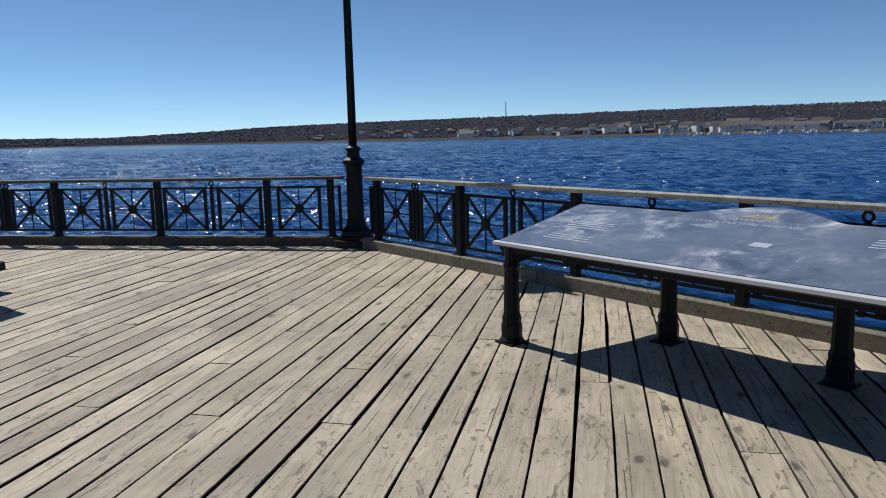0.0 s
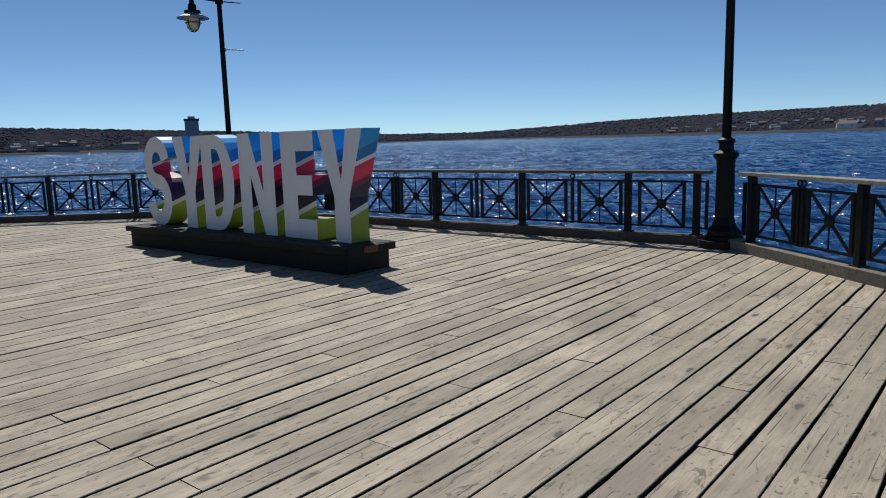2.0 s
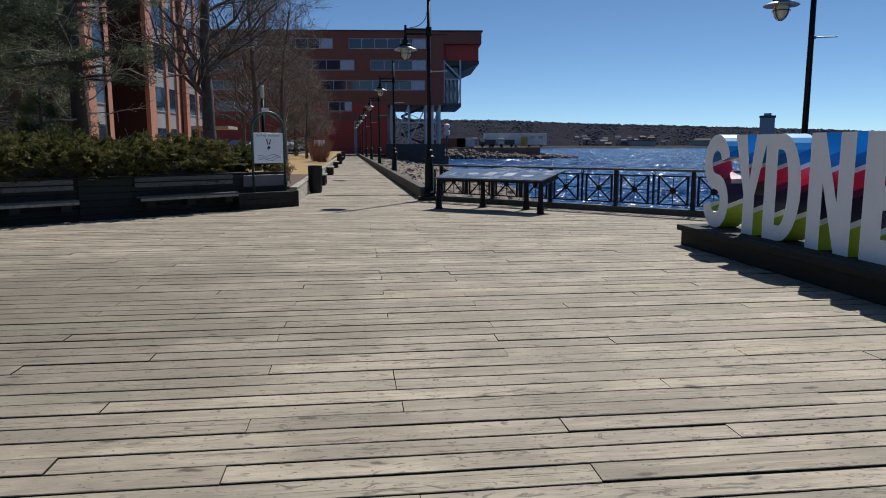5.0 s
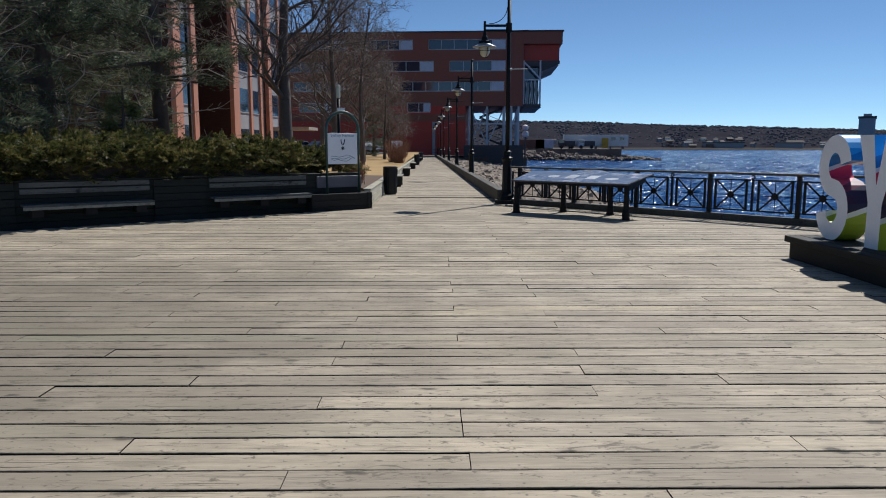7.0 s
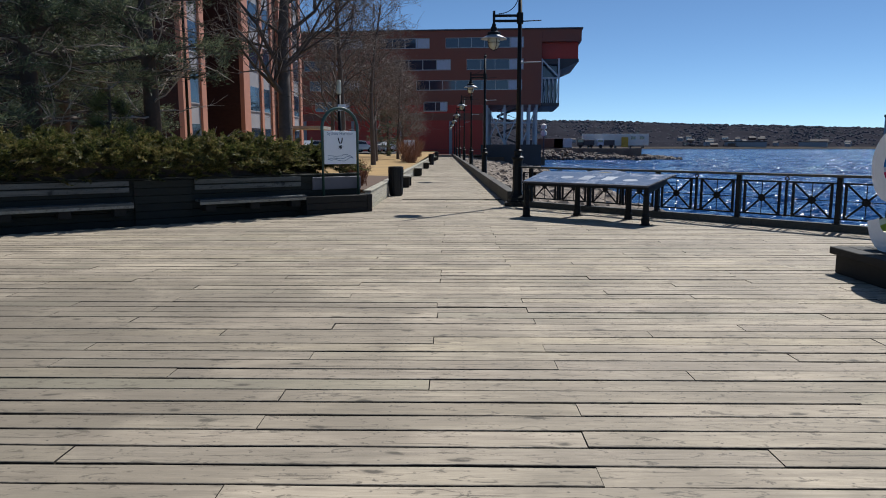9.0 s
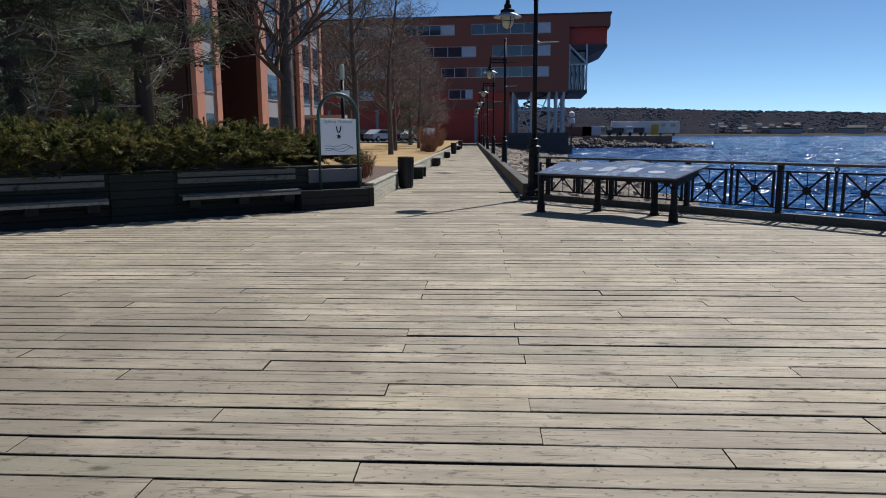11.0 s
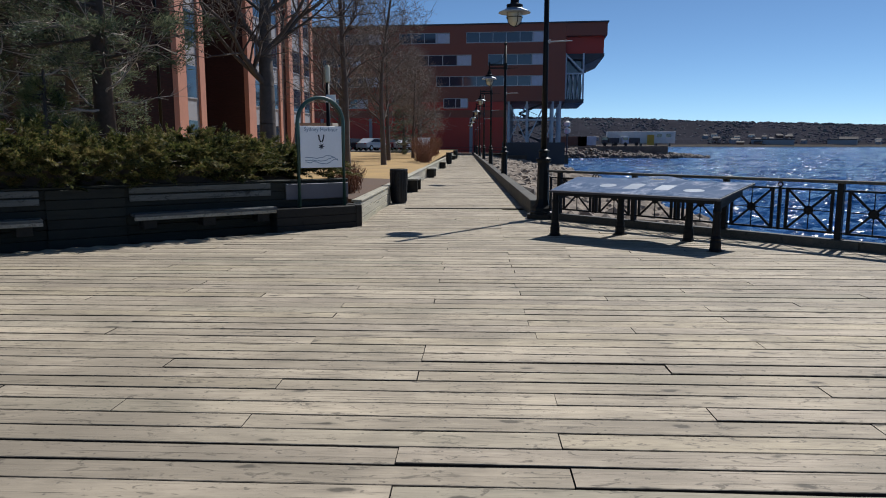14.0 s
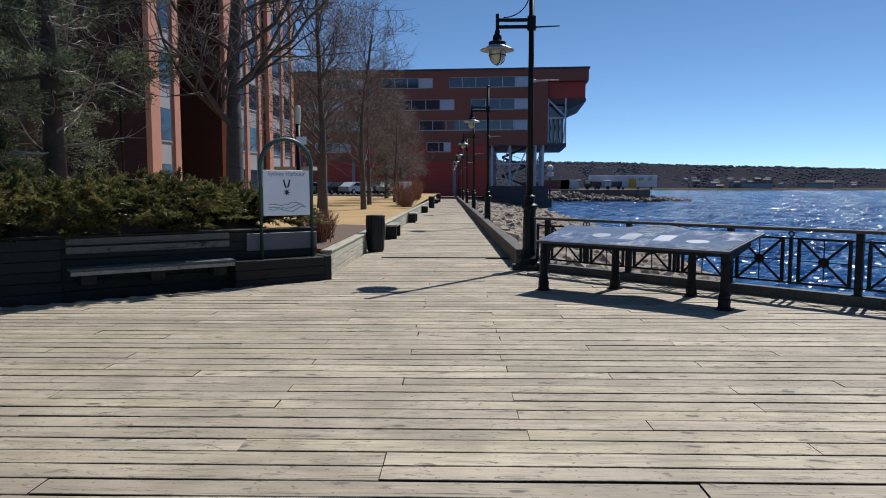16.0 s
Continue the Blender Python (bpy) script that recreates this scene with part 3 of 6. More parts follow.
def far_houses():
    rng = random.Random(11)
    kinds = [house(11, 8, 5, M_FARWHITE, "small white clapboard house on the far shore"), house(14, 9, 4, M_FARRED, "low rust-coloured house on the far shore"),
             house(9, 8, 6, M_GREYPANEL, "grey two-storey house on the far shore"), house(26, 12, 5, M_FARWHITE, "long white waterfront shed on the far shore")]
    for i in range(90):
        az = rng.choice((rng.uniform(60, 106), rng.uniform(66, 106), rng.uniform(4, 30)))
        dr = rng.uniform(0.012, 0.11)
        r, z = hill_z(az, dr)
        k = rng.choice((0, 1, 1, 2, 2) if az < 92 else (0, 3, 0, 2, 1))
        a = radians(az)
        copy_thing(kinds[k], Matrix.Translation((math.sin(a) * r, math.cos(a) * r, z + 0.5)) @ Matrix.Rotation(-a + rng.uniform(-0.5, 0.5), 4, "Z") @ Matrix.Diagonal((0.8, 0.8, rng.uniform(0.55, 0.8), 1)))
    for i, (az, dr) in enumerate(((98, 0.014), (84, 0.02), (71, 0.03), (22, 0.03))):
        r, z = hill_z(az, dr)
        a = radians(az)
        kinds[i if i < 3 else 3].matrix_world = Matrix.Translation((math.sin(a) * r, math.cos(a) * r, z + 0.5)) @ Matrix.Rotation(-a, 4, "Z")
    # the denser white waterfront with its boat shed
    for i in range(46):
        az = rng.choice((rng.uniform(86, 106), rng.uniform(89, 99), rng.uniform(74, 88)))
        r, z = hill_z(az, rng.uniform(0.008, 0.05))
        a = radians(az)
        copy_thing(kinds[rng.choice((0, 0, 3, 2, 0))], Matrix.Translation((math.sin(a) * r, math.cos(a) * r, z + 0.8)) @ Matrix.Rotation(-a + rng.uniform(-0.6, 0.6), 4, "Z") @ Matrix.Diagonal((1.0, 1.0, rng.uniform(0.8, 1.15), 1)))
    a = radians(98.6)
    r, z = hill_z(98.6, 0.014)
    shed = thing("boat_shed", Matrix.Translation((math.sin(a) * r, math.cos(a) * r, z)) @ Matrix.Rotation(-a, 4, "Z"), "long white boat shed with a grey gabled roof by the water", "shed")
    part("wall", newbox(-22, 22, -8, 8, -3, 5.5), M_FARWHITE, shed)
    part("roof", prism(bmesh.new(), [(-8.6, 0), (8.6, 0), (0, 4.2)], -22.5, 22.5, Matrix.Translation((0, 0, 5.5)) @ Matrix(((0, 0, 1, 0), (1, 0, 0, 0), (0, 1, 0, 0), (0, 0, 0, 1)))), M_FARROOF, shed)
    for x in (-16, -8, 0, 8, 16):
        part("window", newbox(x - 1.6, x + 1.6, -8.08, -7.95, 1.5, 4.0), M_WINDOW, shed)
    # moored boats
    boat = thing("boat", pose(0, 0, -60), "white cabin boat moored along the far shore", "boat", "boats moored across the harbour")
    part("hull", prism(bmesh.new(), [(-5, -1.6), (2.5, -1.6), (5.5, 0), (2.5, 1.6), (-5, 1.6)], -0.6, 1.5), M_FARWHITE, boat)
    part("cabin", newbox(-2.5, 1.8, -1.1, 1.1, 1.5, 3.3, bevel=0.2), M_FARWHITE, boat)
    part("screen", newbox(1.75, 1.86, -0.95, 0.95, 2.2, 3.0), M_WINDOW, boat)
    part("mast", rod(bmesh.new(), (-0.5, 0, 3.2), (-0.5, 0, 10.5), 0.14, 0.08, 6), M_FARWHITE, boat)
    for i in range(27):
        az = 90.5 + i * 0.52 + rng.uniform(-0.3, 0.3)
        a, r = radians(az), far_at(az)[0] * rng.uniform(0.955, 0.98)
        m = Matrix.Translation((math.sin(a) * r, math.cos(a) * r, -2.1)) @ Matrix.Rotation(rng.uniform(0, 6.28), 4, "Z") @ Matrix.Scale(rng.uniform(0.7, 1.15), 4)
        if i:
            copy_thing(boat, m)
        else:
            boat.matrix_world = m
    # big low warehouses on the northern shore
    for az, w in ((17.2, 62), (21.6, 40)):
        r, z = hill_z(az, 0.02)
        a = radians(az)
        wh = thing("warehouse", Matrix.Translation((math.sin(a) * r, math.cos(a) * r, z)) @ Matrix.Rotation(-a, 4, "Z"), "long low grey warehouse with pale flat roof", "warehouse")
        part("wall", newbox(-w / 2, w / 2, -12, 12, -3, 6), M_GREYPANEL, wh)
        part("roof", newbox(-w / 2 - 1, w / 2 + 1, -13, 13, 6, 7.5), M_FARROOF, wh)


far_houses()


def tower():
    a = radians(26.35)
    ob = thing("tower_block", Matrix.Translation((math.sin(a) * 1150, math.cos(a) * 1150, 4)) @ Matrix.Rotation(-a, 4, "Z"), "pale grey tower block on the far hillside", "tower")
    part("wall", newbox(-10, 10, -9, 9, -6, 37), M_GREYPANEL, ob)
    part("parapet", newbox(-11, 11, -10, 10, 37, 40), M_DARKMETAL, ob)
    part("roof_house", newbox(-5, 5, -4, 4, 40, 43.5), M_GREYPANEL, ob)
    a = radians(78.2)
    mast = thing("radio_mast", Matrix.Translation((math.sin(a) * 1350, math.cos(a) * 1350, 38)), "thin lattice radio mast on the ridge", "mast")
    bm = bmesh.new()
    for k in range(3):
        c, s = math.cos(k * 2.094), math.sin(k * 2.094)
        rod(bm, (c, s, -10), (c * 0.6, s * 0.6, 28), 0.35, 0.25, 5)
        rod(bm, (c, s, 8), (math.cos(k * 2.094 + 2.094), math.sin(k * 2.094 + 2.094), 14), 0.2, 0.2, 4)
    part("lattice", bm, M_DARKMETAL, mast)


tower()

# ---- deck edges ----
DECK = [Vector(p) for p in (along(LAMP_A, DIR_A, 0, -0.05), along(LAMP_B, DIR_A, 0, -0.05), along(LAMP_C, DIR_C, 0.2, -0.05), along(LAMP_C, WALK_DIR, 2.0), (-2.9, 21.0), CORNER,
                            CORNER - WALL_DIR * 11.5, (-13.2, 1.0), (-6.0, -6.5), END_B)]
DECK[4] = Vector((-3.5, 23.2))


def kerb(name, p, d, s0, s1, width, z0, z1, off, mat, label):
    ob = thing(name, heading(p, d), label, "kerb", kind="structure")
    s = s0
    while s < s1 - 0.05:
        e = min(s + 3.66, s1)
        part("timber", newbox(s + 0.003, e - 0.003, off - width / 2, off + width / 2, z0, z1, bevel=0.012), mat, ob)
        s = e
    return ob


KZ = 0.14
# Kerbs A and C carry their shaded side in the timber's colour.
kerb("kerb_a", LAMP_A, DIR_A, -0.3, 11.2, 0.2, -0.1, KZ, 0.0, M_SHADETIMBER, "timber kerb under the railing, coloured darker for its shaded side")
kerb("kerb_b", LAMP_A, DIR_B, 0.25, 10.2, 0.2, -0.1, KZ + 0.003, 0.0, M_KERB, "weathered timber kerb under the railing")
kerb("kerb_c", LAMP_B, DIR_C, 0.12, 10.0, 0.2, -0.1, KZ + 0.003, 0.0, M_SHADETIMBER, "timber kerb under the railing, coloured darker for its shaded side")
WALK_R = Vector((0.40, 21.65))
kerb("kerb_walk", WALK_R, WALK_DIR, 0.0, 108, 0.26, -0.5, 0.36, -0.12, M_SHADETIMBER, "heavy dark timber edge beam along the boardwalk")
WALK_L = Vector((-2.98, 19.6))
WL_DIR = Vector((-0.0885, 0.9961))


def deck_frame():
    """Solid dark slabs in place of joists, added to keep the board gaps in shade, and piles."""
    bm = bmesh.new()
    prism(bm, [tuple(p) for p in DECK], -0.40, -0.16)
    structure("deck_joists", bm, M_DARKWOOD, "solid dark slab under the deck boards that keeps their gaps dark", "deck frame")
    bm = bmesh.new()
    a, b = WALK_R + WALK_DIR * 0.5, WALK_R + WALK_DIR * 108
    prism(bm, [(a.x, a.y), (b.x, b.y), (b.x - 3.6, b.y), (a.x - 3.45, a.y)], -0.30, -0.075)
    structure("boardwalk_joists", bm, M_DARKWOOD, "solid dark slab under the boardwalk that keeps its gaps dark", "deck frame")
    ob = thing("deck_piles", pose(0, 0, 0), "round timber piles carrying the deck over the water", "piles", kind="structure")
    for p, d, n in ((LAMP_A, DIR_A, 5), (LAMP_A, DIR_B, 5), (LAMP_B, DIR_C, 5)):
        for i in range(n):
            q = along(p, d, 1.0 + i * 2.2, -0.35 if d == DIR_B else 0.35)
            part("pile", rod(bmesh.new(), (q.x, q.y, -4), (q.x, q.y, -0.29), 0.16, 0.15, 10), M_DARKWOOD, ob, smooth=True)


deck_frame()

# ---- railings ----
POST_GAP = 1.84


def railing_kit():
    """The shared meshes of a railing: post, ringed mid post, star panel."""
    post = bmesh.new()
    box(post, -0.045, 0.045, -0.045, 0.045, 0, 0.868, bevel=0.006)
    box(post, -0.07, 0.07, -0.07, 0.07, 0, 0.015)
    mid = bmesh.new()
    box(mid, -0.022, 0.022, -0.022, 0.022, 0.08, 0.775)
    torus(mid, 0.036, 0.012, Matrix.Translation((0, 0, 0.82)) @ Matrix.Rotation(radians(90), 4, "X"), 12, 5)
    w, z0, z1 = 0.345, 0.10, 0.755
    fr = bmesh.new()
    for x in (-w, w):
        box(fr, x - 0.024, x + 0.024, -0.014, 0.014, z0, z1)
    for z in (z0, z1):
        box(fr, -w - 0.024, w + 0.024, -0.016, 0.016, z - 0.016, z + 0.016)
    c = (z0 + z1) / 2
    rise = math.atan2(z1 - c, w)
    long_bar = newbox(0.05, math.hypot(w - 0.01, z1 - c - 0.005), -0.007, 0.007, -0.018, 0.018)
    flat = newbox(-w, w, -0.006, 0.006, -0.007, 0.007)
    tall = newbox(-0.007, 0.007, -0.0065, 0.0065, z0 - c, z1 - c)
    hub = lathe(bmesh.new(), ((0.055, -0.022), (0.078, -0.012), (0.078, 0.012), (0.055, 0.022)), 8, Matrix.Translation((0, 0, c)) @ Matrix.Rotation(radians(90), 4, "X"))
    return [mesh_of(n, b, M_IRON) for n, b in (("post", post), ("mid_post", mid), ("panel", fr), ("spoke", long_bar), ("rod", flat), ("upright", tall), ("hub", hub))] + [c, rise]


POST, MID, PANEL, SPOKE, ROD, UPRIGHT, HUB, HUB_Z, RISE = railing_kit()


def child(name, mesh, parent, m, label=""):
    ob = new(name, mesh)
    ob.parent = parent
    ob.matrix_basis = m
    return tagged(ob, label) if label else ob


def railing(p, d, posts, s0, s1, label, timber=M_SHADETIMBER, timber_label="timber handrail coloured darker for its shaded side"):
    ob = thing("railing", heading(p, d, KZ), label, "railing", "railings round the deck")
    for s in posts:
        child("post", POST, ob, pose(s, 0, 0))
    def star(s, scale=1.0):
        pn = child("panel", PANEL, ob, pose(s, 0, 0) @ Matrix.Diagonal((scale, 1, 1, 1)))
        for a in (RISE, math.pi - RISE, math.pi + RISE, -RISE):
            child("spoke", SPOKE, pn, Matrix.Translation((0, 0, HUB_Z)) @ Matrix.Rotation(-a, 4, "Y"))
        child("rod", ROD, pn, Matrix.Translation((0, 0, HUB_Z)))
        child("upright", UPRIGHT, pn, Matrix.Translation((0, 0, HUB_Z)))
        child("hub", HUB, pn, pose(0, 0, 0) @ Matrix.Diagonal((1 / scale, 1, 1, 1)))
    for a, b in zip(posts, posts[1:]):
        if b - a > 1.5:
            q = (b - a) / 4
            star(a + q)
            star(b - q)
            for o in (-0.035, 0.035) if round(a * 10) % 3 == 0 else (0.0,):
                child("mid_post", MID, ob, pose((a + b) / 2 + o, 0, 0))
        else:
            star((a + b) / 2, 0.95)
        for z in (0.10, 0.755):
            part("rail", beam(bmesh.new(), (a, 0, z), (b, 0, z), 0.026, 0.026), M_IRON, ob)
    for end, post in ((s0, posts[0]), (s1, posts[-1])):
        if abs(end - post) > 0.12:
            e = bmesh.new()
            x = end + (0.06 if end < post else -0.06)
            box(e, x - 0.02, x + 0.02, -0.02, 0.02, 0.08, 0.775)
            for z in (0.10, 0.755):
                beam(e, (post, 0, z), (x, 0, z), 0.026, 0.026)
            part("end_bar", e, M_IRON, ob)
    s = s0
    while s < s1 - 0.1:
        e = min(s + POST_GAP * 2, s1)
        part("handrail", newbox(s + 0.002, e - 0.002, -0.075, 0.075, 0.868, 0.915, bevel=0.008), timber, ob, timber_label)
        s = e
    return ob


RAIL_LABEL = "black iron railing with star panels and timber handrail"
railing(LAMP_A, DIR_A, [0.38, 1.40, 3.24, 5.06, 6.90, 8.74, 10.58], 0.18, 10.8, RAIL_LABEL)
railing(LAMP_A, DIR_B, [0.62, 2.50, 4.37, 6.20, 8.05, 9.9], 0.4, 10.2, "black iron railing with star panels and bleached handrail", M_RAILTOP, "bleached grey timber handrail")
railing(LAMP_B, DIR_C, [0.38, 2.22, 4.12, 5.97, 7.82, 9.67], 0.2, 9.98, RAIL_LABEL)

# ---- street lamps ----


def street_lamp(at, arm_dir, base_z):
    ob = thing("street_lamp", heading(at, arm_dir, base_z), "black iron lamp post with shaded caged lantern on a bracket", "street lamp", "lamps along the waterfront")
    b = base_z
    part("base", lathe(bmesh.new(), ((0.27, 0), (0.27, 0.05), (0.235, 0.07), (0.23, 0.13), (0.17, 0.2), (0.145, 0.28), (0.135, 0.32), (0.128, 0.9), (0.12, 1.1 - b)), 8), M_LAMPIRON, ob)
    part("collar", lathe(bmesh.new(), ((0.12, 1.1 - b), (0.125, 1.2 - b), (0.165, 1.25 - b), (0.165, 1.29 - b), (0.10, 1.33 - b), (0.095, 1.42 - b), (0.115, 1.44 - b), (0.115, 1.47 - b), (0.065, 1.5 - b)), 16), M_LAMPIRON, ob, smooth=False)
    part("pole", rod(bmesh.new(), (0, 0, 1.48 - b), (0, 0, 5.75 - b), 0.062, 0.05, 12), M_LAMPIRON, ob, smooth=True)
    part("finial", lathe(bmesh.new(), ((0.055, 5.75 - b), (0.07, 5.77 - b), (0.07, 5.8 - b), (0.03, 5.84 - b), (0.01, 5.9 - b)), 10), M_LAMPIRON, ob)
    arm = bmesh.new()
    beam(arm, (0.0, 0, 4.92 - b), (0.70, 0, 4.92 - b), 0.06, 0.06)
    beam(arm, (0.0, 0, 4.79 - b), (0.70, 0, 4.79 - b), 0.06, 0.06)
    rod(arm, (0.67, 0, 4.66 - b), (0.67, 0, 5.04 - b), 0.036, 0.036, 10)
    lathe(arm, ((0.085, 4.72 - b), (0.085, 4.99 - b)), 12)
    part("bracket", arm, M_LAMPIRON, ob)
    part("scroll", tube(bmesh.new(), [(0.05 + 0.5 * (1 - math.cos(t)), 0, 5.42 - b - 0.45 * math.sin(t)) for t in [i * math.pi / 20 for i in range(11)]], 0.011, 6), M_LAMPIRON, ob)
    for z, l in ((4.78, 0.55), (3.74, 0.55)):
        part("banner_arm", rod(rod(bmesh.new(), (-0.05, 0, z - b), (-l, 0, z + 0.02 - b), 0.016, 0.012, 8), (-0.09, 0, z - b), (0.0, 0, z - b), 0.035, 0.05, 8), M_GALV if z < 4 else M_LAMPIRON, ob)
    hood = lathe(bmesh.new(), ((0.10, 4.44 - b), (0.17, 4.44 - b), (0.17, 4.50 - b), (0.09, 4.53 - b), (0.085, 4.62 - b), (0.055, 4.66 - b), (0.05, 4.72 - b)), 14, Matrix.Translation((0.67, 0, 0)))
    lantern = part("lantern", hood, M_LAMPIRON, ob)
    part("shade", lathe(bmesh.new(), ((0.335, 4.335 - b), (0.335, 4.35 - b), (0.17, 4.43 - b), (0.15, 4.43 - b), (0.15, 4.41 - b)), 24, Matrix.Translation((0.67, 0, 0))), M_GALV, lantern, "pale metal lamp shade")
    part("globe", lathe(bmesh.new(), ((0.03, 4.07 - b), (0.10, 4.11 - b), (0.145, 4.19 - b), (0.155, 4.30 - b), (0.155, 4.44 - b)), 16, Matrix.Translation((0.67, 0, 0))), M_GLOBE, lantern, "frosted glass globe", True)
    cage = bmesh.new()
    for k in range(4):
        a = k * math.pi / 2 + 0.4
        tube(cage, [(0.67 + r * math.cos(a), r * math.sin(a), z - b) for r, z in ((0.172, 4.44), (0.172, 4.28), (0.15, 4.15), (0.09, 4.08), (0.0, 4.05))], 0.008, 5)
    torus(cage, 0.17, 0.008, Matrix.Translation((0.67, 0, 4.24 - b)), 18, 5)
    part("cage", cage, M_LAMPIRON, lantern)
    return ob


for at in (LAMP_A, LAMP_B, LAMP_C):
    bm = prism(bmesh.new(), [(0.36 * math.cos(a), 0.36 * math.sin(a)) for a in [math.pi / 8 + k * math.pi / 4 for k in range(8)]], -0.1, 0.10, pose(at.x, at.y, 0))
    structure("lamp_plinth", bm, M_DARKWOOD, "low dark octagonal plinth under a lamp post", "plinth")
    street_lamp(at, Vector((-1.0, -0.06)).normalized(), 0.10)
for k in range(6):
    q = WALK_R + WALK_DIR * (14.9 + 15.2 * k) + Vector((0.25, 0))
    street_lamp(q, Vector((-0.995, -0.1)), -0.2)

# ---- information panels ----


def info_panel(p, d, label, print_kind):
    """A long slanted panel; x runs along its front edge, y towards the railing."""
    ob = thing("information_panel", heading(p, d), label, "information panel", "information panels on the deck")
    L, D, zf, zb, flare = 3.0, 1.10, 0.80, 1.0, 0.12
    s = print_kind["flip"]
    slope = (zb - zf) / D
    outline = [(0, 0), (L, 0), (L + flare, D)]
    for k in range(13):
        u = 1 - k / 12
        x = L / 2 - 0.58 + 1.16 * u
        outline.append((x, D + 0.27 * math.sin(math.pi * u) ** 1.3))
    outline.append((-flare, D))
    tilt = Matrix(((1, 0, 0, 0), (0, s, 0, 0), (0, slope, 1, zf), (0, 0, 0, 1)))
    board = part("board", prism(bmesh.new(), outline, -0.035, -0.004, tilt), M_DARKMETAL, ob)
    part("face", prism(bmesh.new(), [(L / 2 + (x - L / 2) * 0.985, 0.03 + (y - 0.03) * 0.982 if y else 0.03) for x, y in outline], -0.003, 0.004, tilt), M_PANEL, board, "blue-grey printed face")
    part("edge_trim", box(bmesh.new(), -0.012, L + 0.012, -0.02, 0.018, -0.018, 0.004, tilt), M_STEEL if print_kind.get("title") else M_DARKMETAL, board, "metal front edge")
    for x in (0.06, L - 0.10):
        part("apron", box(bmesh.new(), x, x + 0.04, 0.05, D - 0.02, -0.20, -0.036, tilt), M_IRON, ob)
    for y in (0.07, 0.95):
        part("bearer", box(bmesh.new(), 0.12, L - 0.12, y, y + 0.06, -0.10, -0.036, tilt), M_IRON, ob)
    prof = lambda top: ((0.095, 0), (0.095, 0.03), (0.082, 0.05), (0.084, 0.14), (0.074, 0.17), (0.078, 0.2), (0.064, 0.24), (0.058, top - 0.2), (0.068, top - 0.17), (0.054, top - 0.13), (0.05, top))
    for x, y in ((0.07, 0.10), (L - 0.07, 0.10), (L / 2 - 0.63, 0.98), (L / 2 + 0.63, 0.98)):
        top = zf + slope * y - 0.038
        leg = part("leg", lathe(bmesh.new(), prof(top), 10, Matrix.Translation((x, s * y, 0))), M_IRON, ob)
        part("foot_plate", box(bmesh.new(), x - 0.095, x + 0.095, s * y - 0.095, s * y + 0.095, 0.0, 0.012), M_IRON, leg)
    # prints: a sun mark, a title, faint pictures and text bars
    mark = bmesh.new()
    for k in range(9):
        a = math.pi * k / 8
        r = 0.14 if k % 2 else 0.10
        prism(mark, [(L / 2 + 0.05 * math.cos(a - 0.16), D - 0.02 + 0.03 * math.sin(a - 0.16)), (L / 2 + r * math.cos(a), D - 0.02 + r * 0.6 * math.sin(a)), (L / 2 + 0.05 * math.cos(a + 0.16), D - 0.02 + 0.03 * math.sin(a + 0.16))], 0.0045, 0.006, tilt)
    prism(mark, [(L / 2 - 0.16, D - 0.03), (L / 2 + 0.16, D - 0.03), (L / 2 + 0.14, D - 0.022), (L / 2 - 0.14, D - 0.022)], 0.0045, 0.006, tilt)
    part("sun_mark", mark, M_GOLD, board, "gold sunburst mark")
    if print_kind.get("title"):
        for text, size, y in ((print_kind["town"], 0.075, D - 0.115), (print_kind["title"], 0.062, D - 0.205)):
            part("title", lettering(text, size, Matrix(tilt) @ Matrix.Translation((L / 2, y, 0.0045)), s), M_PALEPRINT, board)
    rng = random.Random(print_kind["seed"])
    for x0, y0, n in print_kind["bars"]:
        bars = bmesh.new()
        for i in range(n):
            prism(bars, [(x0, y0 - i * 0.045), (x0 + rng.uniform(0.36, 0.46), y0 - i * 0.045), (x0 + 0.40, y0 - i * 0.045 + 0.016), (x0, y0 - i * 0.045 + 0.016)], 0.0045, 0.0055, tilt)
        part("text_block", bars, M_PALEPRINT, board)
    for x0, y0, w, h, rnd in print_kind["pictures"]:
        pic = bmesh.new()
        if rnd:
            prism(pic, [(x0 + w * math.cos(a), y0 + h * math.sin(a)) for a in [2 * math.pi * k / 20 for k in range(20)]], 0.0045, 0.0055, tilt)
        else:
            prism(pic, [(x0, y0), (x0 + w, y0), (x0 + w, y0 + h), (x0, y0 + h)], 0.0045, 0.0055, tilt)
        part("picture", pic, M_PALEPRINT, board)
    return ob


def lettering(text, size, m, flip=1):
    """Raised letters of the built-in font as a mesh, centred."""
    cu = bpy.data.curves.new("lettering", "FONT")
    cu.body, cu.size, cu.extrude, cu.align_x = text, size, 0.0006, "CENTER"
    ob = bpy.data.objects.new("lettering", cu)
    me = bpy.data.meshes.new_from_object(ob)
    bm = bmesh.new()
    bm.from_mesh(me)
    bmesh.ops.transform(bm, matrix=m, verts=bm.verts[:])
    bpy.data.objects.remove(ob)
    bpy.data.meshes.remove(me)
    return bm


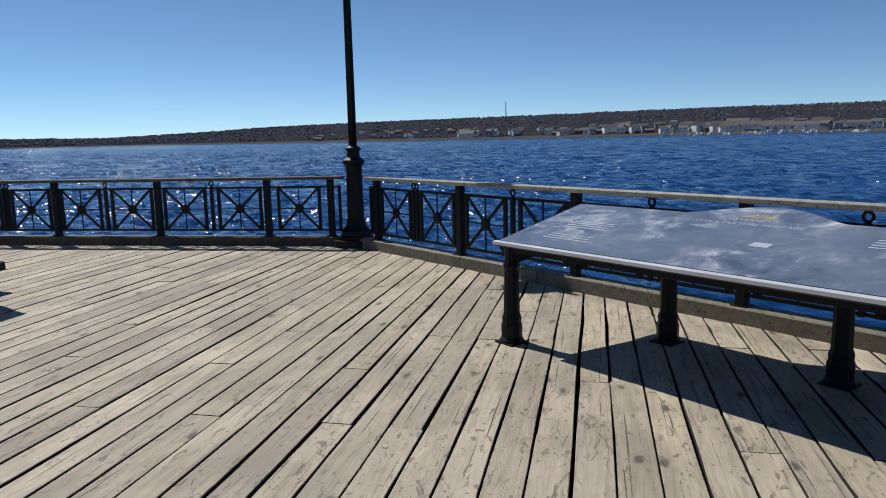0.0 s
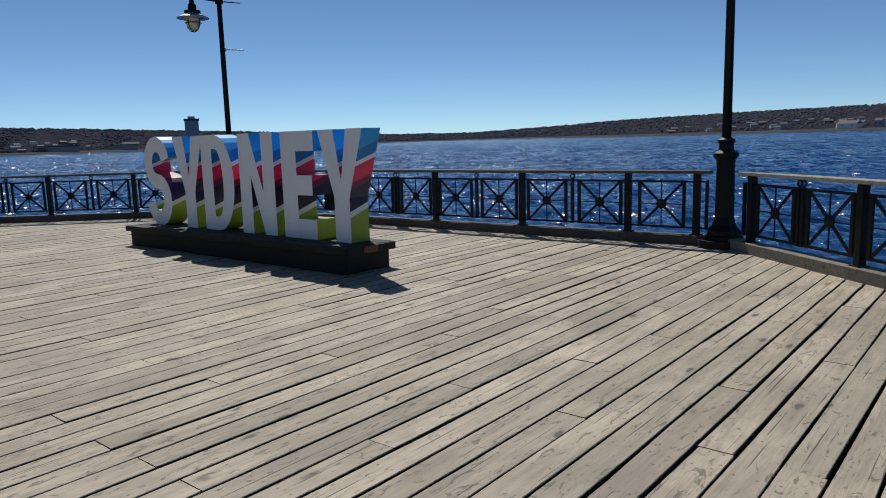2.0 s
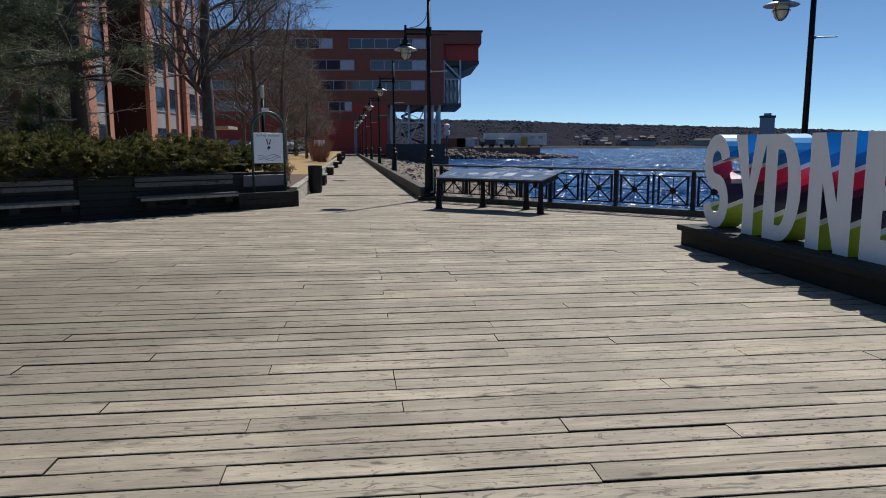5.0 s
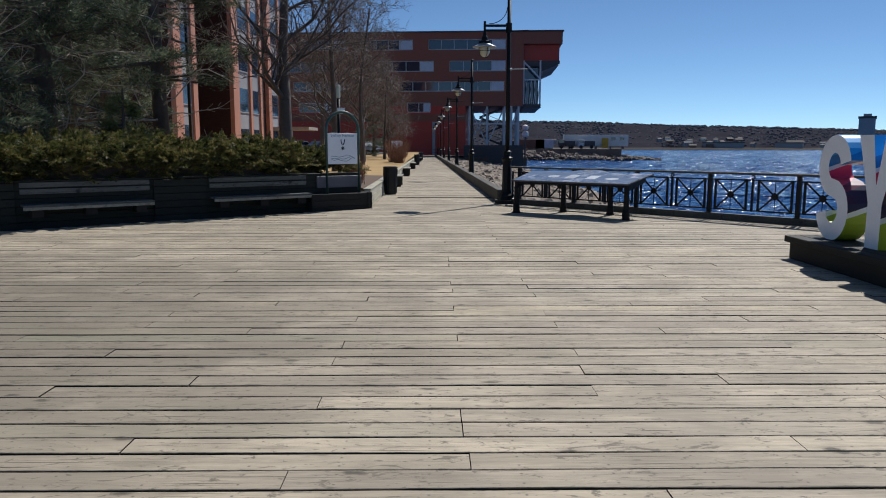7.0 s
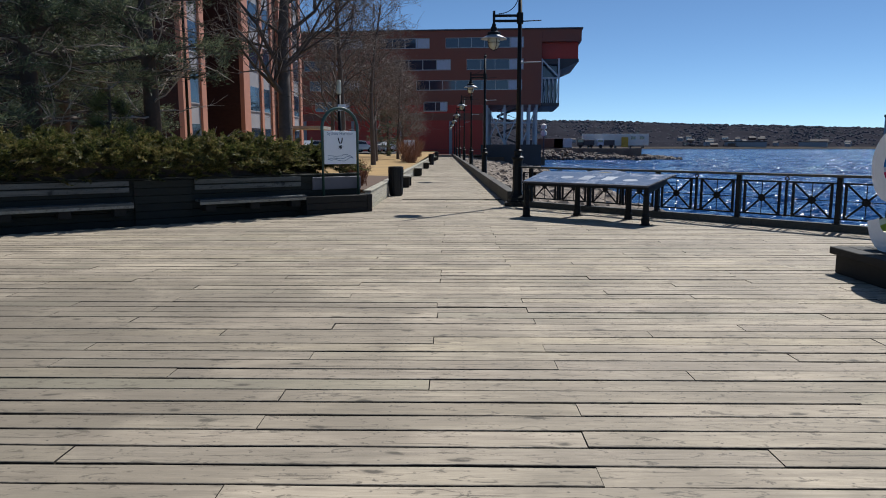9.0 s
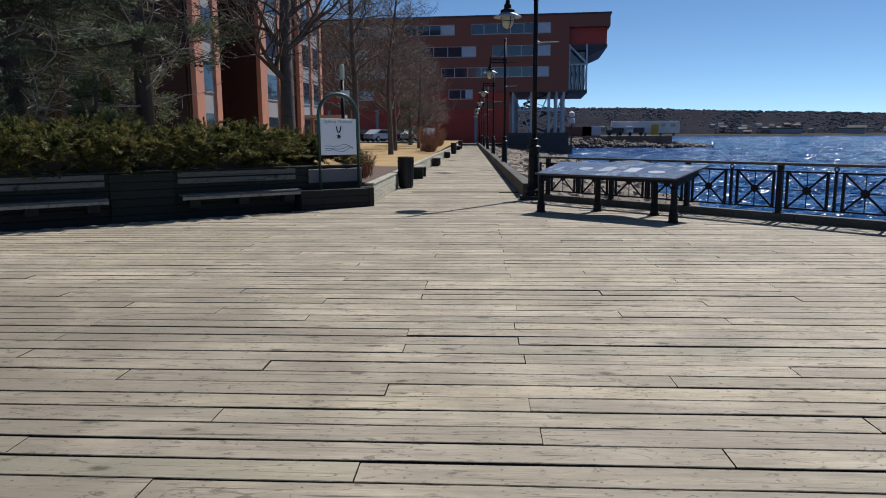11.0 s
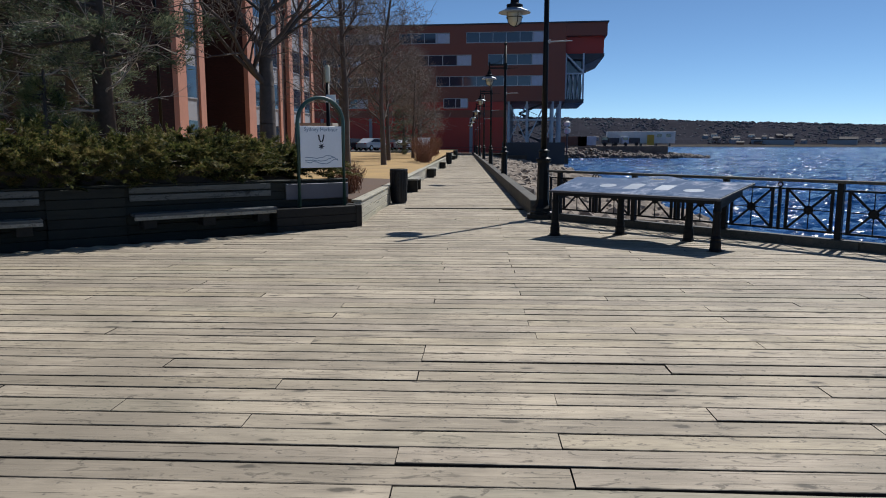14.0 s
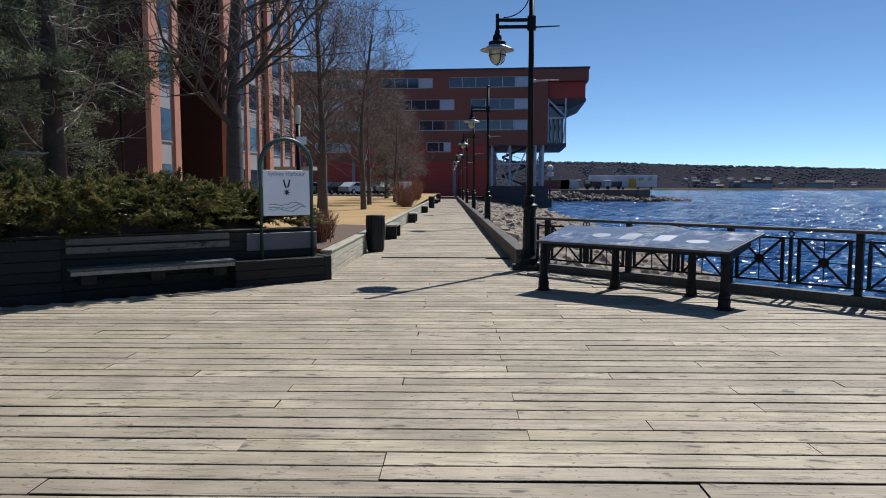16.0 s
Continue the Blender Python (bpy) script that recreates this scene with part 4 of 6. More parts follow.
info_panel(Vector((5.01, 0.32)), Vector((-0.580, -0.8146)), "dark slanted information panel with steel edge on black legs",
           {"flip": 1, "seed": 3, "town": "SYDNEY", "title": "ARTS & CULTURE HERITAGE", "bars": ((0.25, 0.62, 4), (2.35, 0.82, 4), (0.3, 0.3, 3)), "pictures": ((1.75, 0.5, 0.12, 0.08, False),)}) 
info_panel(Vector((0.74, 18.22)), Vector((0.822, -0.570)), "dark slanted information panel with pale pictures on black legs",
           {"flip": 1, "seed": 4, "bars": ((1.3, 0.86, 1),), "pictures": ((0.86, 0.52, 0.15, 0.12, True), (1.22, 0.34, 0.26, 0.36, False), (1.76, 0.36, 0.26, 0.34, False), (2.42, 0.42, 0.17, 0.10, True))})

# ---- letter sign ----
SIGN_D = Vector((-0.086, 0.996))
SIGN_P = Vector((5.00, 6.10))


def stroke(points, half):
    """The outline of a thick line through points."""
    left, right = [], []
    for i, p in enumerate(points):
        a, b = Vector(points[max(i - 1, 0)]), Vector(points[min(i + 1, len(points) - 1)])
        d = (b - a).normalized()
        n = Vector((-d.y, d.x)) * half
        left.append(tuple(Vector(p) + n))
        right.append(tuple(Vector(p) - n))
    return left + right[::-1]


def letter_solid(outlines, depth, front):
    """Letter bodies whose faces lie in x, z and whose depth runs along y; face 0 material front, sides striped."""
    bm = bmesh.new()
    to = Matrix(((1, 0, 0, 0), (0, 0, 1, 0), (0, 1, 0, 0), (0, 0, 0, 1)))
    for o in outlines:
        prism(bm, o, 0.0, depth, to)
    bmesh.ops.recalc_face_normals(bm, faces=bm.faces[:])
    for f in bm.faces:
        f.material_index = 0 if abs(f.normal.y) > 0.9 else 1
    return bm


def letter_sign():
    ob = thing("letter_sign", heading(SIGN_P, SIGN_D), "giant white block letters with striped sides on a dark plinth", "sign")
    # x runs away from the viewer's right end, y to the viewer's side
    L, D = 5.35, 0.86
    base = part("plinth", newbox(0.06, L - 0.06, -D + 0.05, -0.06, 0.0, 0.235, bevel=0.01), M_DARKWOOD, ob, "dark weathered timber plinth")
    for i in range(4):
        y1 = -0.0 - i * D / 4
        part("plank", newbox(0, L, y1 - D / 4 + 0.004, y1 - 0.004, 0.24, 0.33, bevel=0.008), M_DARKWOOD, base)
    part("edge_board", newbox(-0.025, -0.002, -D + 0.02, -0.02, 0.235, 0.325), M_DARKWOOD, base)
    part("new_block", newbox(-0.034, -0.026, -0.52, -0.28, 0.245, 0.325), M_BROWNWOOD, base, "fresh brown timber patch")
    H, dep = 1.42, 0.32
    def put(name, x, outlines):
        me = letter_solid(outlines, dep, None)
        bmesh.ops.transform(me, matrix=Matrix.Diagonal((-1, 1, 1, 1)), verts=me.verts[:])
        o = part(name, me, [M_WHITE, M_STRIPES], ob, "white block letter with striped sides")
        o.matrix_basis = Matrix.Translation((x, -0.39 - dep, 0.333))
    for key, x, w in LETTERS:
        put("letter_" + key.lower(), x, LETTER_SHAPES[key](w, H))


def shape_y(w, h):
    t = w * 0.34
    return [[(w / 2 - t / 2, 0), (w / 2 + t / 2, 0), (w / 2 + t / 2, h * 0.40), (w, h), (w - t * 1.05, h), (w / 2, h * 0.55), (t * 1.05, h), (0, h), (w / 2 - t / 2, h * 0.40)]]


def shape_e(w, h):
    t, b = w * 0.46, h * 0.185
    return [[(0, 0), (w, 0), (w, b), (t, b), (t, h / 2 - b / 2), (w * 0.92, h / 2 - b / 2), (w * 0.92, h / 2 + b / 2), (t, h / 2 + b / 2), (t, h - b), (w, h - b), (w, h), (0, h)]]


def shape_n(w, h):
    t = w * 0.33
    return [[(0, 0), (t, 0), (t, h * 0.58), (w - t, 0), (w, 0), (w, h), (w - t, h), (w - t, h * 0.42), (t, h), (0, h)]]


def arc(cx, cy, rx, ry, a0, a1, n=12):
    return [(cx + rx * math.cos(radians(a0 + (a1 - a0) * i / n)), cy + ry * math.sin(radians(a0 + (a1 - a0) * i / n))) for i in range(n + 1)]


def shape_d(w, h):
    t = w * 0.34
    outer = arc(w * 0.45, h / 2, w * 0.55, h / 2, -90, 90, 16)
    inner = arc(w * 0.45, h / 2, w * 0.55 - t, h / 2 - t * 0.75, -90, 90, 16)
    bowl = outer + inner[::-1]
    n = len(outer)
    shapes = [[(0, 0), (t, 0), (t, h), (0, h)], [(t, 0), (w * 0.45, 0), (w * 0.45, t * 0.75), (t, t * 0.75)], [(t, h - t * 0.75), (w * 0.45, h - t * 0.75), (w * 0.45, h), (t, h)]]
    for i in range(n - 1):
        shapes.append([outer[i], outer[i + 1], inner[i + 1], inner[i]])
    return shapes


def shape_s(w, h):
    t = w * 0.34
    rx, ry = w / 2 - t / 2, h / 4 - t * 0.2
    up = arc(w / 2, h - t * 0.40 - ry, rx, ry, 10, 250, 18)
    lo = arc(w / 2, t * 0.40 + ry, rx, ry, 70, -170, 18)
    mid = up + lo
    half = stroke(mid, t * 0.45)
    n = len(mid)
    return [[half[i], half[i + 1], half[2 * n - 2 - i], half[2 * n - 1 - i]] for i in range(n - 1)]


LETTER_SHAPES = {"S": shape_s, "Y": shape_y, "D": shape_d, "N": shape_n, "E": shape_e}
LETTERS = (("S", 5.27, 0.80), ("Y", 4.34, 0.84), ("D", 3.54, 0.81), ("N", 2.58, 0.80), ("E", 1.61, 0.67), ("Y", 0.85, 0.82))
letter_sign()

# ---- planter, benches, hedge ----
WALL_N = Vector((-0.678, 0.735))


def planter():
    """Timber planter wall; x runs from the boardwalk corner away along the wall, y to its back."""
    ob = thing("planter_wall", heading(CORNER, -WALL_DIR), "dark green-grey timber planter wall", "planter wall", kind="structure")
    L = 11.4
    for i in range(6):
        z0 = -0.05 + i * 0.157
        part("timber", newbox(0.0, L, -0.52, -0.36, z0, z0 + 0.152, bevel=0.008), M_GREENWOOD, ob)
    part("cap", newbox(-0.02, L, -0.56, -0.34, 0.893, 0.935, bevel=0.01), M_GREENWOOD, ob)
    # the piers between the benches stand forward
    for x0, x1 in ((4.12, 5.28), (7.9, 9.2)):
        for i in range(6):
            z0 = -0.05 + i * 0.157
            part("timber", newbox(x0, x1, -0.355, -0.30, z0, z0 + 0.152, bevel=0.008), M_GREENWOOD, ob)
    # low corner block under the map sign
    for i in range(3):
        z0 = -0.05 + i * 0.157
        part("timber", newbox(-0.0, 1.62, -0.355, -0.0, z0, z0 + 0.152, bevel=0.008), M_DARKWOOD, ob)
    part("corner_post", newbox(-0.14, -0.004, -0.52, 0.0, -0.05, 0.43, bevel=0.01), M_DARKWOOD, ob)
    return ob


planter()


M_BENCH = wood("grey_bench_timber", [rgb(84, 88, 90), rgb(100, 104, 105), rgb(116, 118, 116), rgb(90, 94, 95)], turn=0.745)


def bench(x):
    ob = thing("bench", heading(CORNER - WALL_DIR * x, -WALL_DIR), "weathered grey timber bench fixed against the planter wall", "bench", "benches along the planter")
    L = 2.45
    for i in range(3):
        part("seat_slat", newbox(0, L, -0.02 - 0.125 * (i + 1) + 0.006, -0.02 - 0.125 * i, 0.42, 0.465, bevel=0.006), M_BENCH, ob)
    part("front_rail", newbox(0, L, -0.045, -0.018, 0.36, 0.418, bevel=0.004), M_RAILTOP, ob)
    for z0 in (0.66, 0.79):
        part("back_slat", newbox(0, L, -0.35, -0.315, z0, z0 + 0.10, bevel=0.005), M_BENCH, ob)
    for s in (0.25, L / 2, L - 0.25):
        part("bracket", newbox(s - 0.11, s + 0.11, -0.357, -0.07, 0.21, 0.359, bevel=0.008), M_DARKWOOD, ob)
    return ob


bench(1.6)
bench(5.36)


def map_sign():
    p = CORNER - WALL_DIR * 0.62
    ob = thing("map_sign", heading(p, WALL_DIR, 0.42), "white harbour map board in a green arched pipe frame", "sign")
    hw, top = 0.47, 2.05
    pts = [(-hw, 0.18, 0)] + [(-hw, 0.18, top - hw)] + [(-hw * math.cos(t), 0.18, top - hw + hw * math.sin(t)) for t in [math.pi * k / 16 for k in range(1, 16)]] + [(hw, 0.18, top - hw), (hw, 0.18, 0)]
    part("frame", tube(bmesh.new(), pts, 0.038, 10), M_GREENPIPE, ob, smooth=True)
    b = part("board", newbox(-hw + 0.04, hw - 0.04, 0.17, 0.19, 0.74, 1.52, bevel=0.004), M_SIGNWHITE, ob, "white board with a blue harbour map")
    to = lambda m: Matrix.Translation((0, 0.1685, 0)) @ Matrix.Rotation(radians(90), 4, "X") @ m
    part("heading", lettering("Sydney Harbour", 0.105, to(Matrix.Translation((0, 1.425, 0)))), M_INKBLUE, b)
    ink = bmesh.new()
    for k in range(7):
        a = 2 * math.pi * k / 7
        prism(ink, [(0.07 * math.cos(a), 1.14 + 0.07 * math.sin(a)), (0.028 * math.cos(a + 0.45), 1.14 + 0.028 * math.sin(a + 0.45)), (0, 1.14), (0.028 * math.cos(a - 0.45), 1.14 + 0.028 * math.sin(a - 0.45))], -0.0005, 0.001, to(Matrix()))
    for s in (-1, 1):
        prism(ink, stroke([(s * 0.055, 1.36), (s * 0.04, 1.28), (s * 0.012, 1.22)], 0.014), -0.0005, 0.001, to(Matrix()))
    part("compass_star", ink, M_INK, b)
    lines = bmesh.new()
    rng = random.Random(2)
    for k in range(3):
        pts = [(-0.34 + 0.04 * i, 0.84 + 0.045 * k + 0.05 * math.sin(i * 0.5 + k) * (i / 17) + rng.uniform(-0.012, 0.012)) for i in range(18)]
        prism(lines, stroke(pts, 0.006), -0.0005, 0.001, to(Matrix()))
    part("coast_lines", lines, M_INKBLUE, b)
    pl = thing("plaque", heading(p, WALL_DIR), "long grey blank plaque on the planter wall", "plaque")
    part("plate", newbox(-0.68, 0.62, 0.30, 0.352, 0.56, 0.86, bevel=0.01), M_PLAQUE, pl)


map_sign()


def sprays(verts, faces, rng, c, d, length, width, n, droop=0.0, spread=0.6):
    """Leaf sprays: thin leaning blades about a centre."""
    for _ in range(n):
        a = d + Vector((rng.gauss(0, 0.55), rng.gauss(0, 0.55), rng.gauss(0, 0.45) - droop))
        a.normalize()
        s = a.cross(Vector((rng.gauss(0, 1), rng.gauss(0, 1), rng.gauss(0, 1)))).normalized()
        p = c + Vector((rng.gauss(0, 1), rng.gauss(0, 1), rng.gauss(0, 1))) * length * spread
        ln, w = length * rng.uniform(0.6, 1.3), width * rng.uniform(0.6, 1.3)
        k = len(verts)
        verts += [p - s * w * 0.4, p + a * ln * 0.5 - s * w, p + a * ln, p + a * ln * 0.5 + s * w]
        faces.append((k, k + 1, k + 2, k + 3))


def plume(verts, faces, rng, p, d, ln):
    """A juniper bough: flat fans of short scaly sprays along an arching stem."""
    side = d.cross(Vector((rng.gauss(0, 0.4), rng.gauss(0, 0.4), 1))).normalized()
    bend = Vector((rng.gauss(0, 0.2), rng.gauss(0, 0.2), rng.uniform(-0.75, -0.1)))
    for _ in range(int(20 + 22 * ln)):
        u = rng.uniform(0.3, 1.0)
        c = p + d * (ln * u) + bend * (ln * u * u * 0.5)
        way = (d * 0.9 + bend * u * 0.6 + side * rng.gauss(0, 0.75) + Vector((0, 0, rng.gauss(0, 0.2)))).normalized()
        reach = ln * rng.uniform(0.16, 0.34) * (1.25 - 0.6 * u)
        flat = way.cross(side.cross(way) + Vector((rng.gauss(0, 0.3), rng.gauss(0, 0.3), rng.gauss(0, 0.3)))).normalized()
        for k in range(5):
            q = c + way * reach * (k / 5)
            a = (way + flat * rng.choice((-1, 1)) * rng.uniform(0.2, 0.9) + Vector((rng.gauss(0, 0.2), rng.gauss(0, 0.2), rng.gauss(0, 0.2)))).normalized()
            s = a.cross(way.cross(flat) + Vector((rng.gauss(0, 0.5), rng.gauss(0, 0.5), rng.gauss(0, 0.5)))).normalized() * rng.uniform(0.007, 0.012)
            l = rng.uniform(0.045, 0.085)
            i = len(verts)
            verts += [q - s * 0.5, q + a * l * 0.45 - s, q + a * l, q + a * l * 0.45 + s]
            faces.append((i, i + 1, i + 2, i + 3))


def hedge():
    rng = random.Random(8)
    verts, faces = [], []
    for i in range(2500):
        s = rng.uniform(-0.1, 11.3)
        y = rng.random() ** 1.5
        lump = 0.6 * noise.noise(Vector((s * 1.0, y * 1.6, 0))) + 0.4 * noise.noise(Vector((s * 2.3, 5, y * 3)))
        h = 0.64 + 0.46 * lump
        if s < 1.5:
            h *= 0.45 + 0.36 * max(0.0, s)
        t = rng.random() ** 0.7
        z = 0.93 + t * h * (0.75 + 0.25 * min(1, y * 3.0))
        off = 0.48 + y * 2.3 - 0.42 * math.sin(math.pi * min(1.0, t * 0.8)) * (1 - y) * (0.7 + lump) + (0.75 if s < 1.7 else 0.0)
        p = CORNER - WALL_DIR * s + WALL_N * off
        up = rng.uniform(0.1, 0.75) * (0.5 + t)
        out = -WALL_N * rng.uniform(0.3, 1.0) * (1.0 if y < 0.35 else 0.4) + WALL_DIR * rng.gauss(0.1, 0.7)
        plume(verts, faces, rng, Vector((p.x, p.y, z)), Vector((out.x, out.y, up)).normalized(), rng.uniform(0.26, 0.56))
    hb = thing("hedge", pose(0, 0, 0), "dense spreading juniper hedge with olive-green sprays", "hedge", kind="stuff")
    ob = new("foliage", raw_mesh("foliage", [tuple(v) for v in verts], faces, M_HEDGE))
    ob.parent = hb
    # solid dark boxes added in place of the shade inside the hedge
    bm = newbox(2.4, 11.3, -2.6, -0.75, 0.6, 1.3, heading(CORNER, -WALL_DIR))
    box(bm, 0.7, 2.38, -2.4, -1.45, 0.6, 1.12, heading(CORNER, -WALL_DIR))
    part("inner_shade", bm, M_BARK, hb, "solid dark core standing for shade inside the hedge")


hedge()


def bin_():
    ob = thing("litter_bin", pose(-3.22, 24.75, 0, 0, 0, 6), "black slatted litter bin standing on the boardwalk", "litter bin")
    part("body", lathe(bmesh.new(), ((0.20, 0.02), (0.21, 0.06), (0.235, 0.86), (0.245, 0.88), (0.245, 0.93), (0.20, 0.94), (0.20, 0.80)), 18), M_BLACKPLASTIC, ob)
    for k in range(18):
        a = 2 * math.pi * k / 18
        part("slat", beam(bmesh.new(), (0.214 * math.cos(a), 0.214 * math.sin(a), 0.06), (0.243 * math.cos(a), 0.243 * math.sin(a), 0.85), 0.045, 0.012), M_BLACKPLASTIC, ob)
    part("foot", lathe(bmesh.new(), ((0.19, 0.0), (0.19, 0.02)), 18), M_BLACKPLASTIC, ob)
    for i, s in enumerate((44.0, 66.0)):
        q = WALK_L + WL_DIR * s
        copy_thing(ob, pose(q.x + 0.3, q.y, 0))


bin_()


def walk_wall():
    """Low pale planter wall along the landward edge, with seats set into it."""
    ob = thing("low_wall", heading(WALK_L, WL_DIR), "low bleached timber planter wall beside the boardwalk", "low wall", kind="structure")
    s = 0.0
    while s < 80:
        e = s + 4.4
        for i in range(3):
            part("timber", newbox(s + 0.004, e - 0.004, 0.02, 0.17, -0.05 + 0.165 * i, 0.11 + 0.165 * i, bevel=0.008), M_PALEWOOD, ob)
        part("cap", newbox(s + 0.003, e - 0.003, 0.0, 0.22, 0.446, 0.49, bevel=0.008), M_PALEWOOD, ob)
        s = e
    for s in (9.5, 20.0, 33.0, 47.0, 60.0):
        b = thing("boardwalk_seat", heading(WALK_L + WL_DIR * s, WL_DIR), "dark backless timber seat against the low wall", "seat", "seats along the boardwalk")
        for i in range(3):
            part("slat", newbox(0, 1.9, -0.42 + 0.135 * i, -0.295 + 0.135 * i, 0.40, 0.45, bevel=0.006), M_RAILTOP, b)
        for x in (0.15, 1.6):
            part("support", newbox(x, x + 0.14, -0.38, -0.03, 0.0, 0.40, bevel=0.01), M_DARKWOOD, b)


walk_wall()


def lawn():
    bm = bmesh.new()
    rows = []
    for y in (18.6, 19.6, 22, 26, 30, 36, 44, 54, 66, 78, 86, 96, 110, 122):
        x0 = (WALK_L + WL_DIR * (y - WALK_L.y)).x - 0.17
        if y < 19.5:
            x0 -= 1.0
        row = []
        for k in range(14):
            x = x0 - 40 * (k / 13) ** 1.6
            z = 0.40 + 0.35 * min(1, max(0, (y - 26) / 50)) + 0.10 * noise.noise(Vector((x * 0.2, y * 0.2, 0))) * (k > 0)
            row.append(bm.verts.new((x, y, z)))
        rows.append(row)
    for a, b in zip(rows, rows[1:]):
        for k in range(13):
            bm.faces.new((a[k], a[k + 1], b[k + 1], b[k]))
    structure("lawn", bm, M_LAWN, "straw-coloured winter lawn", "lawn", smooth=True)
    a, b = WALK_L + WL_DIR * 0.1, WALK_L + WL_DIR * 8.5
    bm = prism(bmesh.new(), [(a.x - 0.2, a.y), (b.x - 0.2, b.y), (b.x - 1.3, b.y + 0.4), (b.x - 2.6, b.y - 3.5), (a.x - 2.4, a.y + 1.0)], 0.2, 0.50)
    structure("mulch_bed", bm, M_SOIL, "brown mulch bed with dormant shrubs", "soil")
    # planting bed behind the hedge
    bm = prism(bmesh.new(), [tuple(CORNER - WALL_DIR * s - WALL_N * -o) for s, o in ((-0.1, 0.5), (11.3, 0.5), (14, 16), (3.0, 4.5), (0.2, 1.6))], -0.1, 0.62)
    structure("planting_bed", bm, M_SOIL, "brown soil bed behind the planter wall", "soil")
    bm = newbox(-46, -13.0, 80, 104, 0.5, 0.86)
    structure("car_park", bm, M_ASPHALT, "grey asphalt car park beyond the lawn", "car park")


lawn()

# ---- trees ----


def tree_mesh(rng, height, r0, levels, spread, lean, twig_len):
    """Trunk and limbs as tapered tubes, fine twigs as thin blades."""
    bm_v, bm_f, tw_v, tw_f = [], [], [], []

    def seg(a, b, ra, rb, n):
        d = (b - a).normalized()
        q = d.to_track_quat("Z", "Y")
        k = len(bm_v)
        for p, r in ((a, ra), (b, rb)):
            for j in range(n):
                bm_v.append(p + q @ Vector((r * math.cos(6.2832 * j / n), r * math.sin(6.2832 * j / n), 0)))
        for j in range(n):
            bm_f.append((k + j, k + (j + 1) % n, k + n + (j + 1) % n, k + n + j))

    def twig(p, d, ln):
        s = d.cross(Vector((rng.gauss(0, 1), rng.gauss(0, 1), rng.gauss(0, 1)))).normalized() * 0.0075
        e = p + d * ln + Vector((0, 0, ln * rng.uniform(-0.1, 0.2)))
        k = len(tw_v)
        tw_v.extend((p - s, p + s, e))
        tw_f.append((k, k + 1, k + 2))

    def grow(p, d, ln, r, lv):
        trunk = lv == levels
        steps = 11 if trunk else (5 if lv > 1 else 4)
        for i in range(steps):
            q = p + d * (ln / steps)
            r2 = r * (0.90 if trunk else 0.80)
            seg(p, q, max(r, 0.007), max(r2, 0.006), 9 if trunk else (5 if lv > 1 else 3))
            if lv <= 1:
                for _ in range(1):
                    twig(q, (d + Vector((rng.gauss(0, 0.7), rng.gauss(0, 0.7), rng.gauss(0.1, 0.5)))).normalized(), twig_len * rng.uniform(0.5, 1.3))
            if lv > 0 and (not trunk or i > 1):
                for _ in range(rng.choice((2, 2, 3)) if trunk else rng.choice((1, 1, 2))):
                    side = d.orthogonal().normalized()
                    side.rotate(Matrix.Rotation(rng.uniform(0, 6.2832), 3, d).to_quaternion())
                    nd = (d * (1 - spread) + side * spread * 1.25 + Vector((0, 0, lean))).normalized()
                    frac = (0.36 * (1 - 0.55 * i / steps)) if trunk else 0.62
                    grow(q, nd, ln * frac * rng.uniform(0.75, 1.2), r2 * rng.uniform(0.34, 0.52) if trunk else r2 * rng.uniform(0.58, 0.75), lv - 1)
            wob = 0.035 if trunk else 0.24
            d = (d + Vector((rng.gauss(0, wob), rng.gauss(0, wob), rng.gauss(0.03, 0.05)))).normalized()
            p, r = q, r2

    grow(Vector((0, 0, -0.3)), Vector((rng.gauss(0, 0.03), rng.gauss(0, 0.03), 1)).normalized(), height, r0, levels)
    return bm_v, bm_f, tw_v, tw_f


def bare_tree(at, z, seed, height, r0, label, levels=4, spread=0.55, lean=0.12, twig=0.5, bark=M_BARK):
    rng = random.Random(seed)
    bv, bf, tv, tf = tree_mesh(rng, height, r0, levels, spread, lean, twig)
    ob = thing("bare_tree", pose(at[0], at[1], z), label, "tree", "leafless trees beside the boardwalk")
    o = new("trunk", raw_mesh("trunk", [tuple(v) for v in bv], bf, bark, True))
    o.parent = ob
    o = new("crown", raw_mesh("crown", [tuple(v) for v in tv], tf, M_TWIG))
    o.parent = ob
    return ob


bare_tree((-6.35, 23.3), 0.5, 3, 10.5, 0.26, "tall leafless tree with a dark trunk behind the hedge", levels=3, twig=0.45)
bare_tree((-10.7, 16.1), 0.6, 5, 6.5, 0.10, "pale-barked leafless tree behind the hedge", levels=2, lean=0.3, twig=0.3, bark=M_DEADWOOD)
bare_tree((-7.3, 34.4), 0.42, 4, 9.0, 0.20, "leafless tree on the dry lawn", levels=3, lean=0.25)
bare_tree((-7.6, 43.0), 0.5, 6, 9.2, 0.17, "slender leafless tree on the dry lawn", levels=3, lean=0.25)
bare_tree((-9.0, 51.0), 0.6, 7, 8.0, 0.16, "slender leafless tree on the dry lawn", levels=3)
bare_tree((-8.6, 58.0), 0.6, 9, 7.0, 0.14, "bushy leafless tree beside the boardwalk", levels=3, spread=0.62, twig=0.8)
bare_tree((-9.4, 66.0), 0.6, 12, 7.0, 0.14, "bushy leafless tree beside the boardwalk", levels=3, spread=0.62, twig=0.8)
bare_tree((-10.5, 45.0), 0.6, 14, 9.0, 0.17, "leafless tree near the brick building", levels=3)


